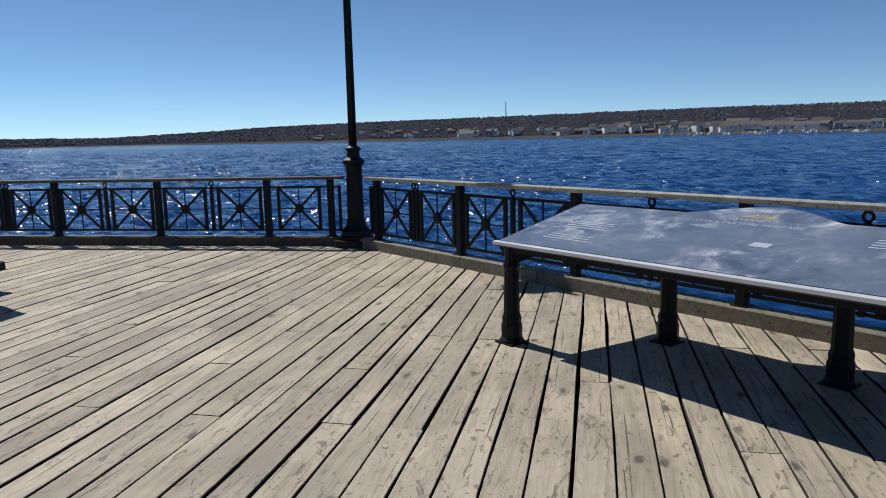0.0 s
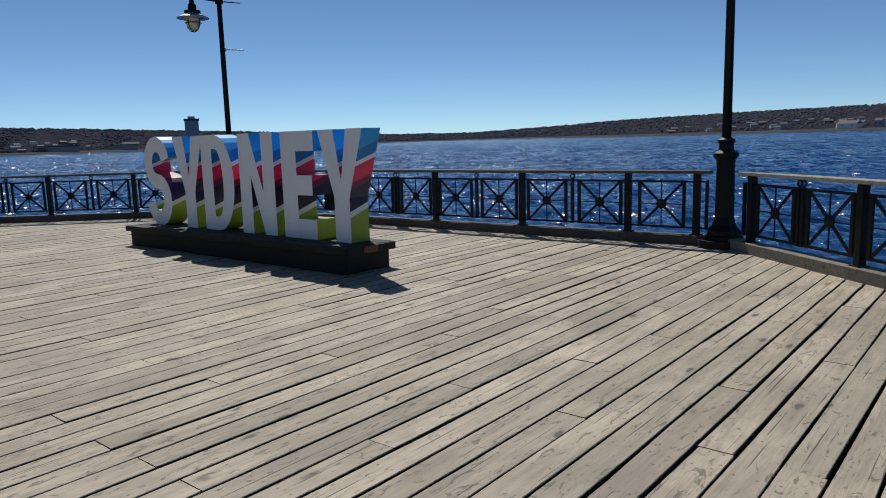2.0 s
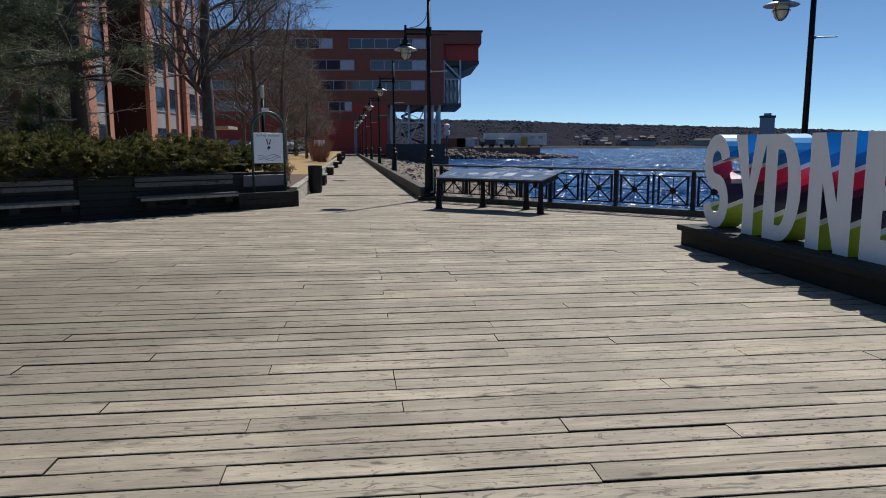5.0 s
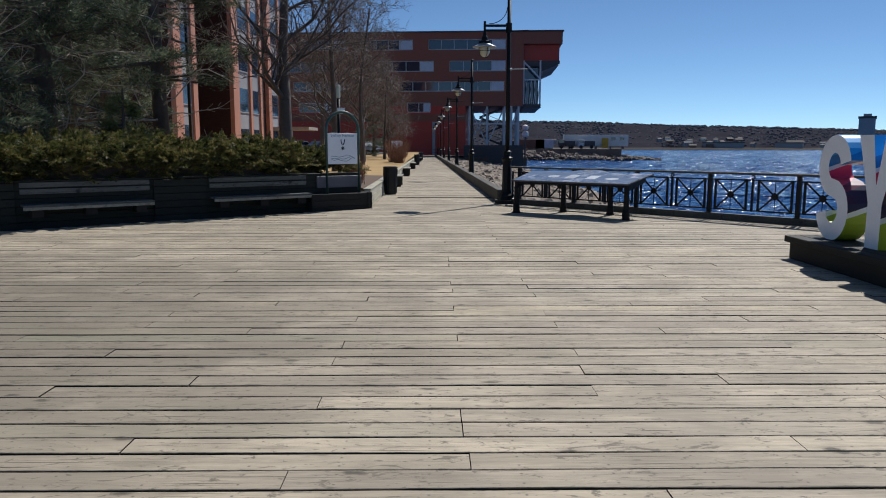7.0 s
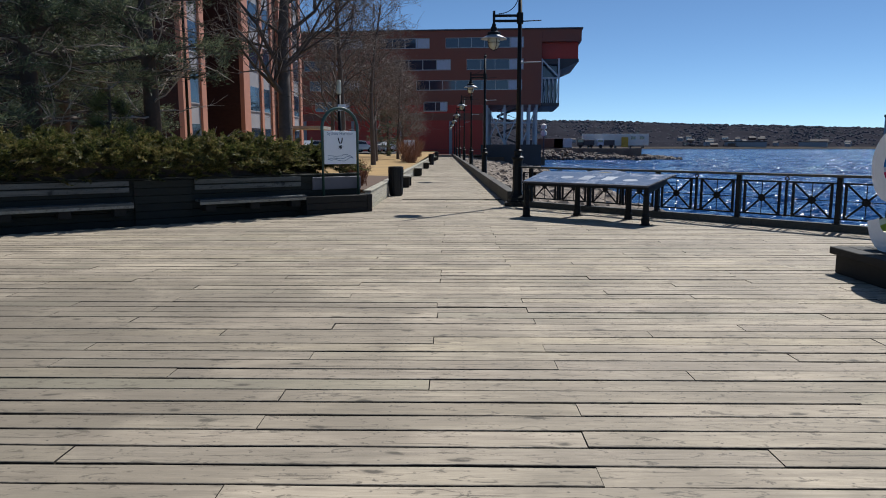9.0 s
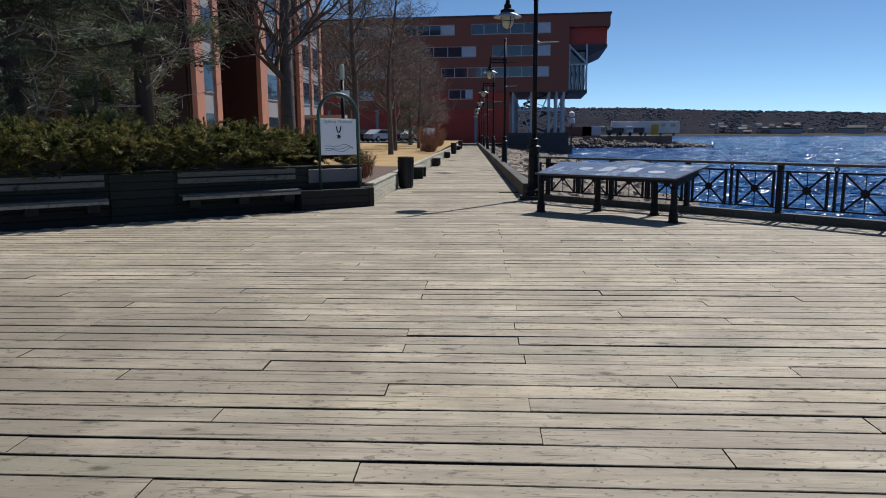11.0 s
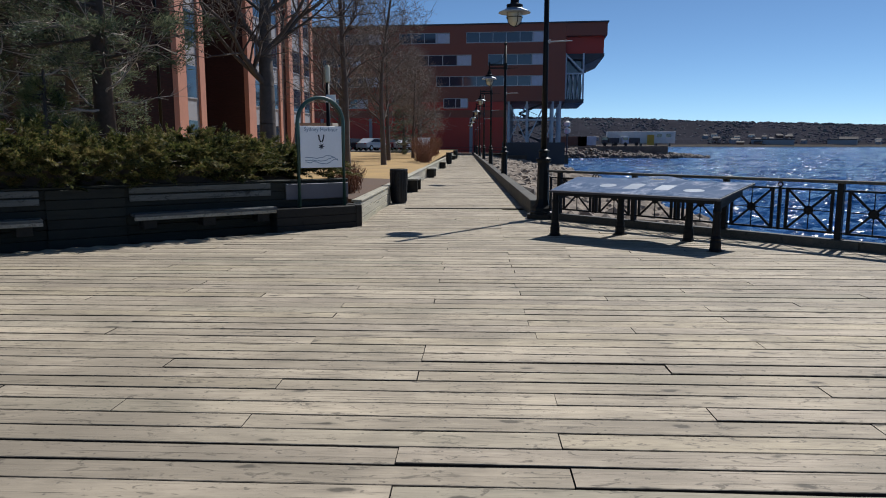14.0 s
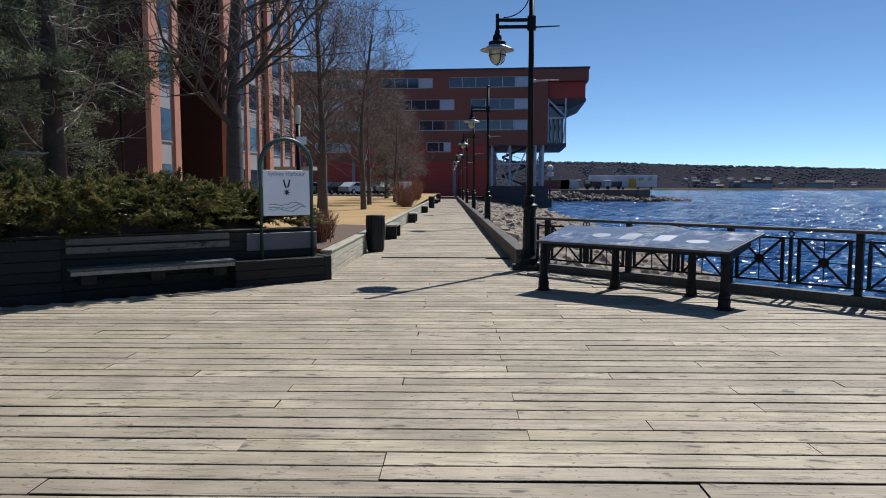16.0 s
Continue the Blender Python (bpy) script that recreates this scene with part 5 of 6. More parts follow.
def conifer(at, z, seed, height, r0, width, bare, label, needles=M_PINE, dead=0, tufts=24):
    """A pine: whorled limbs with side shoots, needles in dense tufts at their ends, dead limbs below."""
    rng = random.Random(seed)
    ob = thing("conifer", pose(at[0], at[1], z), label, "tree", "conifers behind the hedge")
    part("trunk", rod(bmesh.new(), (0, 0, -0.4), (rng.uniform(-0.2, 0.2), 0, height), r0, 0.03, 10), M_BARK, ob, smooth=True)
    limbs, verts, faces = bmesh.new(), [], []
    h = bare
    while h < height - 0.3:
        f = 1 - (h - bare) / (height - bare) * 0.85
        for k in range(rng.choice((4, 5, 5))):
            a = rng.uniform(0, 6.2832)
            ln = width * f * rng.uniform(0.6, 1.15)
            d = Vector((math.cos(a), math.sin(a), rng.uniform(-0.22, 0.25)))
            p0 = Vector((0, 0, h + rng.uniform(-0.2, 0.2)))
            mid = p0 + d * ln * 0.55
            p1 = p0 + d * ln + Vector((0, 0, rng.uniform(-0.1, 0.25) * ln))
            rod(limbs, p0, mid, 0.035 * f + 0.014, 0.02, 5)
            rod(limbs, mid, p1, 0.02, 0.007, 4)
            for i in range(int(2 + 2.2 * ln)):
                u = rng.uniform(0.25, 1.0)
                q = p0.lerp(mid, u / 0.55) if u < 0.55 else mid.lerp(p1, (u - 0.55) / 0.45)
                sd = (d + Vector((rng.gauss(0, 0.8), rng.gauss(0, 0.8), rng.gauss(0.05, 0.3)))).normalized()
                reach = ln * rng.uniform(0.14, 0.34)
                e = q + sd * reach
                rod(limbs, q, e, 0.010, 0.004, 3)
                for w in (0.45, 0.75, 1.0):
                    sprays(verts, faces, rng, q.lerp(e, w), Vector((sd.x, sd.y, sd.z + 0.35)).normalized(), 0.13, 0.011, tufts, spread=0.55)
        h += rng.uniform(0.28, 0.45)
    tagged(part("branchwork", limbs, M_BARK, ob), kind="stuff")
    o = new("needles", raw_mesh("needles", [tuple(v) for v in verts], faces, needles))
    o.parent = ob
    if dead:
        bm = bmesh.new()
        for _ in range(dead):
            p = Vector((0, 0, rng.uniform(0.9, bare + 2.2)))
            a = rng.uniform(0, 6.2832)
            d = Vector((math.cos(a), math.sin(a), rng.uniform(-0.1, 0.3))).normalized()
            r = rng.uniform(0.02, 0.034)
            for k in range(7):
                d = (d + Vector((rng.gauss(0, 0.3), rng.gauss(0, 0.3), rng.gauss(0.02, 0.28)))).normalized()
                q = p + d * rng.uniform(0.2, 0.42)
                rod(bm, p, q, r, r * 0.84, 5)
                if k > 1:
                    for _ in range(2):
                        e = (d + Vector((rng.gauss(0, 0.8), rng.gauss(0, 0.8), rng.gauss(0.1, 0.6)))).normalized()
                        rod(bm, q, q + e * rng.uniform(0.15, 0.5), r * 0.45, 0.004, 4)
                p, r = q, r * 0.84
        tagged(part("deadwood", bm, M_DEADWOOD, ob, "pale bare dead limbs"), kind="stuff")
    return ob


conifer((-9.3, 21.0), 0.6, 31, 11, 0.26, 3.0, 2.9, "dark old pine with dead lower limbs behind the hedge", dead=30)
conifer((-11.6, 19.3), 0.6, 32, 11, 0.26, 3.2, 2.4, "dark old pine with dead lower limbs behind the hedge", dead=22)
conifer((-13.6, 23.5), 0.6, 33, 12, 0.26, 3.4, 0.9, "dark dense conifer behind the hedge")
conifer((-14.6, 27.5), 0.6, 34, 12, 0.24, 2.6, 2.2, "dark dense conifer behind the hedge")
conifer((-15.6, 18.5), 0.6, 35, 11, 0.26, 3.4, 0.8, "dark dense conifer behind the hedge")
conifer((-12.4, 15.8), 0.6, 37, 11, 0.26, 3.2, 0.8, "dark dense conifer behind the hedge")
conifer((-9.6, 19.3), 0.6, 38, 2.5, 0.06, 1.0, 0.3, "young yellow-green pine behind the hedge", M_YOUNGPINE, tufts=40)
conifer((-11.5, 70.0), 0.7, 36, 6, 0.2, 2.2, 0.4, "small dark green conifer near the car park")


def shrub(at, z, seed, size):
    rng = random.Random(seed)
    verts, faces = [], []
    for _ in range(420):
        a = rng.uniform(0, 6.2832)
        d = Vector((math.cos(a) * rng.uniform(0, 0.8), math.sin(a) * rng.uniform(0, 0.8), 1)).normalized()
        p = Vector((rng.gauss(0, 0.12), rng.gauss(0, 0.12), 0)) * size
        e = p + d * size * rng.uniform(0.5, 1.1)
        s = d.cross(Vector((rng.gauss(0, 1), rng.gauss(0, 1), 0.2))).normalized() * 0.008 * max(1, size)
        k = len(verts)
        verts += [p - s, p + s, e]
        faces.append((k, k + 1, k + 2))
        for _ in range(2):
            q = p.lerp(e, rng.uniform(0.4, 0.95))
            f = (d + Vector((rng.gauss(0, 0.6), rng.gauss(0, 0.6), 0.2))).normalized() * size * 0.25
            k = len(verts)
            verts += [q - s * 0.7, q + s * 0.7, q + f]
            faces.append((k, k + 1, k + 2))
    ob = thing("shrub", pose(at[0], at[1], z), "leafless reddish-brown shrub beside the boardwalk", "shrub", "dormant shrubs along the boardwalk")
    o = new("growth", raw_mesh("growth", [tuple(v) for v in verts], faces, M_SHRUBTWIG))
    o.parent = ob


for i, (x, y, s) in enumerate(((-3.75, 21.3, 0.7), (-3.9, 22.3, 0.6), (-6.2, 47.5, 1.5), (-6.6, 50.5, 1.6), (-5.6, 44.5, 0.9), (-7.4, 57.0, 1.5), (-8.0, 63.0, 1.6), (-9.2, 72.0, 1.6))):
    shrub((x, y), 0.42 + 0.004 * y, 50 + i, s)

# ---- riprap ----


def stone_mesh(seed):
    rng = random.Random(seed)
    bm = bmesh.new()
    bmesh.ops.create_icosphere(bm, subdivisions=1, radius=1.0)
    for v in bm.verts:
        v.co = Vector((v.co.x * rng.uniform(0.8, 1.2), v.co.y * rng.uniform(0.6, 1.0), v.co.z * rng.uniform(0.5, 0.8)))
    return mesh_of("stone", bm, M_ROCK)


STONES = [stone_mesh(s) for s in range(6)]


def riprap():
    rng = random.Random(17)
    ob = thing("riprap", pose(0, 0, 0), "bank of pale broken riprap boulders sloping into the water", "rocks", kind="structure")
    verts, faces = [], []
    base = [([tuple(v.co) for v in m.vertices], [tuple(p.vertices) for p in m.polygons]) for m in STONES]

    def lay(x, y, z, s, near):
        m = Matrix.Translation((x, y, z)) @ Euler((rng.uniform(-0.5, 0.5), rng.uniform(-0.5, 0.5), rng.uniform(0, 6.28))).to_matrix().to_4x4() @ Matrix.Scale(s, 4)
        k = rng.randrange(6)
        if near:
            o = new("stone", STONES[k])
            o.parent = ob
            o.matrix_basis = m
        else:
            i = len(verts)
            verts.extend(m @ Vector(v) for v in base[k][0])
            faces.extend(tuple(i + j for j in f) for f in base[k][1])

    count = 0
    for _ in range(4600):
        y = 20 + 104 * rng.random() ** 1.7
        e = shore_x(max(y, 21.1))
        w = np.interp(y, (20, 32, 60, 90, 124), (7.5, 8.6, 11, 12.5, 13))
        u = rng.random()
        x = e + 0.3 + u * w
        z = -0.25 - 1.85 * (u ** 0.8) + rng.uniform(-0.1, 0.12)
        s = rng.uniform(0.22, 0.48) * (1 + y / 120)
        near = y < 30 and count < 290
        count += near
        lay(x, y, z, s, near)
    # breakwater spit
    spit_v, spit_f = [], []

    def lay2(x, y, z, s):
        m = Matrix.Translation((x, y, z)) @ Euler((rng.uniform(-0.5, 0.5), rng.uniform(-0.5, 0.5), rng.uniform(0, 6.28))).to_matrix().to_4x4() @ Matrix.Scale(s, 4)
        k, i = rng.randrange(6), len(spit_v)
        spit_v.extend(tuple(m @ Vector(v)) for v in base[k][0])
        spit_f.extend(tuple(i + j for j in f) for f in base[k][1])

    for _ in range(1100):
        u = rng.random()
        x = 2 + 43 * u
        y = 196 + rng.uniform(-7, 5) + 10 * u
        z = -2.2 + (3.0 - 2.3 * u ** 1.3) * rng.random() * (1 - abs(y - 197 - 10 * u) / 14)
        lay2(x, y, z, rng.uniform(0.5, 1.1))
    o = new("boulders", raw_mesh("boulders", [tuple(v) for v in verts], faces, M_ROCK))
    o.parent = ob
    tagged(o, kind="stuff")
    tagged(new("breakwater", raw_mesh("breakwater", spit_v, spit_f, M_ROCKDARK)), "low dark stone breakwater running into the harbour", "breakwater", kind="stuff")
    bm = bmesh.new()
    rows = []
    for y in (20, 30, 45, 60, 80, 100, 124):
        e = shore_x(max(y, 21.1))
        w = np.interp(y, (20, 32, 60, 90, 124), (7.5, 8.6, 11, 12.5, 13))
        rows.append([bm.verts.new((e - 0.1, y, -0.4)), bm.verts.new((e + 0.45 * w, y, -1.35)), bm.verts.new((e + w, y, -2.3))])
    for a, b in zip(rows, rows[1:]):
        for k in range(2):
            bm.faces.new((a[k], a[k + 1], b[k + 1], b[k]))
    structure("bank", bm, M_ROCK, "stony bank under the boulders", "bank")
    structure("quay_fill", newbox(-40, 35, 201, 250, -2.4, 1.1), M_ROCKDARK, "low concrete quay beyond the breakwater", "quay")


riprap()

# ---- far office building ----
BY = 125.0
M_PALESTEEL = plain("pale_painted_steel", rgb(190, 196, 205), 0.5, 0.0, 6, 0.1, 0.05)


def office():
    ob = thing("office_building", pose(0, BY, 0), "brown-clad five-storey office building with a steel-framed glazed end over the water", "building")
    # main wall with window openings: strips of cladding between the window rows
    rows = ((18.0, 19.75, ((-46, -38), (-33, -25.5), (-22.5, -14.0), (-11.3, 1.9))), (14.4, 16.2, ((-46, -40), (-36, -29), (-20, -10.4), (-7.7, 1.9))),
            (11.05, 12.75, ((-48, -38), (-35, -26), (-16.3, 1.7))), (7.5, 9.15, ((-46, -38), (-34, -28), (-15.0, -11.0))))
    x0, x1 = -60.0, 4.9
    wall = part("wall", newbox(x0, x1, 0.35, 26, 8.6, 20.9), M_BROWNCLAD, ob)
    z = 20.9
    for z0, z1, wins in rows[:3]:
        part("cladding_band", newbox(x0, x1, 0.0, 0.34, z1, z), M_BROWNCLAD, wall)
        xs = x0
        for a, b in wins:
            part("cladding_pier", newbox(xs, a, 0.0, 0.34, z0, z1), M_BROWNCLAD, wall)
            xs = b
        part("cladding_pier", newbox(xs, x1, 0.0, 0.34, z0, z1), M_BROWNCLAD, wall)
        z = z0
    part("cladding_band", newbox(x0, x1, 0.0, 0.34, 9.15, z), M_BROWNCLAD, wall)
    part("cladding_band", newbox(x0, x1, 0.0, 0.34, 8.6, 9.148), M_BROWNCLAD, wall)
    for z0, z1, wins in rows:
        for a, b in wins:
            win = part("window", newbox(a, b, 0.20 if z0 > 8 else -0.02, 0.33, z0, z1), M_WINDOW, ob)
            part("window_frame", box(box(bmesh.new(), a, b, 0.08 if z0 > 8 else -0.1, 0.19 if z0 > 8 else -0.022, z0, z0 + 0.14), a, b, 0.08 if z0 > 8 else -0.1, 0.19 if z0 > 8 else -0.022, z1 - 0.1, z1), M_GALV, win)
            n = max(2, int((b - a) / 2.1))
            for k in range(n + 1):
                x = a + (b - a) * k / n
                part("mullion", newbox(x - 0.06, x + 0.06, 0.06 if z0 > 8 else -0.12, 0.198 if z0 > 8 else -0.021, z0 + 0.15, z1 - 0.11), M_GALV, win)
            part("blind", newbox(b - min(2.4, (b - a) * 0.3), b - 0.08, 0.17 if z0 > 8 else -0.05, 0.196 if z0 > 8 else -0.024, z0 + 0.16, z1 - 0.12), M_BLIND, win)
    part("roof_band", newbox(x0 - 0.2, 11.6, -0.25, 26.2, 20.9, 21.1), M_DARKMETAL, ob)
    part("top_box", newbox(4.92, 11.4, 0.0, 24, 18.9, 20.88), M_BROWNCLAD, ob)
    part("red_soffit_wall", newbox(4.92, 11.0, 1.2, 22, 16.2, 18.88), M_REDCLAD, ob, "bright red recessed cladding")
    wedge = bmesh.new()
    prism(wedge, [(4.95, 16.18), (11.1, 16.18), (11.1, 15.7), (7.9, 14.3), (7.9, 15.3), (4.95, 15.3)], 1.0, 20, Matrix(((1, 0, 0, 0), (0, 0, 1, 0), (0, 1, 0, 0), (0, 0, 0, 1))))
    part("soffit", wedge, M_DARKMETAL, ob)
    part("glazed_end", newbox(5.0, 7.6, 2.4, 18, 8.9, 15.28), M_WINDOW, ob)
    part("end_floor", newbox(4.92, 7.95, 0.3, 20, 8.3, 8.88), M_DARKMETAL, ob)
    for x in (5.0, 7.8):
        part("column", beam(bmesh.new(), (x, 0.6, 8.8), (x, 0.6, 16.2), 0.28), M_PALESTEEL, ob)
    for k in range(7):
        x = 5.3 + 0.36 * k
        part("strut", beam(bmesh.new(), (x, 0.8, 8.9), (x + 0.3 * (-1) ** k, 0.8, 13.0), 0.11), M_PALESTEEL, ob)
    part("brace", beam(bmesh.new(), (5.0, 0.6, 16.0), (7.8, 0.6, 13.2), 0.24), M_PALESTEEL, ob)
    part("cross_beam", beam(bmesh.new(), (5.0, 0.6, 13.0), (7.8, 0.6, 13.0), 0.2), M_PALESTEEL, ob)
    # storeys below: brick to the landward side, open steel frame over the water
    low = part("lower_wall", newbox(x0, -4.9, 0.02, 26, 0.2, 8.58), M_REDCLAD, ob, "brick-red lower storeys")
    part("lower_band", newbox(x0, -4.9, -0.01, 0.018, 6.0, 7.2), M_BROWNCLAD, low)
    for x in (-10.4, -19, -27.5, -36, -44.5):
        part("downpipe", newbox(x - 0.25, x + 0.25, -0.15, 0.018, 0.2, 5.9), M_GREYPANEL, low)
    for x in (-4.2, -1.2, 1.8, 3.0, 4.2):
        for y in (0.8, 10, 19):
            part("column", beam(bmesh.new(), (x, y, 1.9), (x, y, 8.6), 0.36), M_PALESTEEL, ob, "pale painted steel column")
    for x, u in ((-4.2, -1.2), (-1.2, -4.2), (-1.2, 1.8), (1.8, 4.2)):
        part("brace", beam(bmesh.new(), (x, 0.9, 2.0), (u, 0.9, 8.4), 0.2), M_PALESTEEL, ob)
    part("cross_beam", beam(bmesh.new(), (-4.4, 0.8, 5.6), (4.4, 0.8, 5.6), 0.26), M_PALESTEEL, ob)
    sr = bmesh.new()
    for k, (z0, z1) in enumerate(((2.0, 3.6), (3.6, 5.2), (5.2, 6.8), (6.8, 8.4))):
        a, b = (-2.6, 1.4) if k % 2 else (1.4, -2.6)
        beam(sr, (a, 5, z0), (b, 5, z1), 1.2, 0.35)
        beam(sr, (a, 4.4, z0 + 1.0), (b, 4.4, z1 + 1.0), 0.08)
    part("stair", sr, M_DARKMETAL, ob)
    part("plinth", newbox(-5.2, 5.1, 0.0, 24, -2.6, 1.9), M_DARKMETAL, ob)
    part("quay_rail", beam(beam(bmesh.new(), (-22, -0.4, 1.1), (5, -0.4, 1.1), 0.06), (-22, -0.4, 0.6), (5, -0.4, 0.6), 0.06), M_DARKMETAL, ob)


office()

# ---- brick hotel ----
HX = -18.5


def hotel():
    ob = thing("brick_building", pose(HX, 0, 0), "tall red brick building with salmon concrete piers and grey window bays", "building")
    for x1, y0, y1 in ((0.0, 41.5, 44.65), (-3.6, 44.66, 50.79), (0.0, 50.8, 64.5)):
        part("wall", newbox(-18, x1, y0, y1, 0.2, 27), M_BRICK, ob)
    part("roof", newbox(-18.2, 0.2, 41.3, 64.7, 27, 27.6), M_DARKMETAL, ob)
    bays = (((41.5, 0.95), (44.0, 0.64)), ((50.8, 1.15), (54.3, 0.45), (56.6, 0.45)), ((58.7, 0.8), (61.6, 0.5), (64.0, 0.6)))
    for piers in bays:
        a, b = piers[0][0], piers[-1][0] + piers[-1][1]
        bay = part("bay", newbox(0.0, 0.16, a + 0.3, b - 0.3, 0.3, 26.5), M_GREYPANEL, ob, "pale grey bay between salmon piers")
        for y, w in piers:
            part("pier", newbox(0.003, 0.30, y, y + w, 0.3, 26.8), M_SALMON, bay, "salmon concrete pier")
        for (y0, w0), (y1, w1) in zip(piers, piers[1:]):
            z = 1.2
            while z < 25:
                win = part("window", newbox(0.162, 0.185, y0 + w0 + 0.25, y1 - 0.25, z, z + 1.7), M_WINDOW, bay)
                part("sill", newbox(0.186, 0.22, y0 + w0 + 0.2, y1 - 0.2, z - 0.08, z), M_GREYPANEL, win)
                z += 2.95
    part("porch", newbox(0.0, 3.2, 60, 63, 3.0, 3.25), M_CONCRETE, ob)


hotel()

# ---- parked cars and quay things ----


def paint(name, c):
    m = Nodes(name)
    m.p.inputs["Coat Weight"].default_value = 0.5
    v = m.noise(m.pos(), 4, 3)
    return m.done(m.ramp(v, [(0.3, shade(c, 0.92)), (0.7, c)]), 0.3)


def car(mat, label):
    ob = thing("car", pose(0, 0, -60), label, "car", "cars parked beyond the lawn")
    body = bmesh.new()
    prof = [(-2.15, 0.35), (2.15, 0.35), (2.2, 0.62), (2.05, 0.78), (1.1, 0.90), (0.55, 1.38), (-0.95, 1.42), (-1.75, 0.98), (-2.18, 0.90)]
    prism(body, prof, -0.85, 0.85, Matrix(((1, 0, 0, 0), (0, 0, 1, 0), (0, 1, 0, 0), (0, 0, 0, 1))))
    bmesh.ops.bevel(body, geom=body.edges[:], offset=0.06, segments=2, affect="EDGES")
    b = part("body", body, mat, ob)
    for s in (-1, 1):
        part("side_window", prism(bmesh.new(), [(0.85, 0.95), (0.45, 1.30), (-0.85, 1.34), (-1.45, 1.0)], s * 0.852, s * 0.862, Matrix(((1, 0, 0, 0), (0, 0, 1, 0), (0, 1, 0, 0), (0, 0, 0, 1)))), M_WINDOW, b)
        for x in (-1.35, 1.35):
            w = part("wheel", lathe(bmesh.new(), ((0.2, -0.1), (0.32, -0.1), (0.33, 0.0), (0.32, 0.1), (0.2, 0.1)), 16, Matrix.Translation((x, s * 0.80, 0.33)) @ Matrix.Rotation(radians(90), 4, "X")), M_TYRE, ob)
            part("rim", lathe(bmesh.new(), ((0.18, -0.115), (0.2, 0.0), (0.18, 0.115)), 12, Matrix.Translation((x, s * 0.80, 0.33)) @ Matrix.Rotation(radians(90), 4, "X")), M_GALV, w)
        part("headlight", newbox(2.08, 2.19, s * 0.62 - 0.16, s * 0.62 + 0.16, 0.60, 0.72), M_PALEPRINT, b)
        part("tail_light", newbox(-2.20, -2.12, s * 0.66 - 0.12, s * 0.66 + 0.12, 0.74, 0.88), M_REDCLAD, b)
    part("windscreen", prism(bmesh.new(), [(1.12, 0.93), (1.14, 0.95), (0.60, 1.37), (0.57, 1.35)], -0.68, 0.68, Matrix(((1, 0, 0, 0), (0, 0, 1, 0), (0, 1, 0, 0), (0, 0, 0, 1)))), M_WINDOW, b)
    return ob


CARS = [car(paint("dark_car_paint", rgb(40, 44, 52)), "dark grey car parked on the asphalt"), car(paint("silver_car_paint", rgb(188, 192, 196)), "silver car parked on the asphalt"), car(paint("red_car_paint", rgb(120, 24, 28)), "dark red car parked on the asphalt"),
        car(paint("white_car_paint", rgb(225, 226, 228)), "white car parked on the asphalt")]
for i, (k, x, y) in enumerate(((1, -23.3, 86.0), (0, -20.6, 86.4), (1, -18.3, 87.0), (2, -17.0, 90.0), (3, -14.9, 91.0), (0, -26.5, 86.0))):
    if i in (0, 1, 3, 4):
        CARS[k].matrix_world = pose(x, y, 0.86, 0, 0, 60)
    else:
        copy_thing(CARS[k], pose(x, y, 0.86, 0, 0, 62))


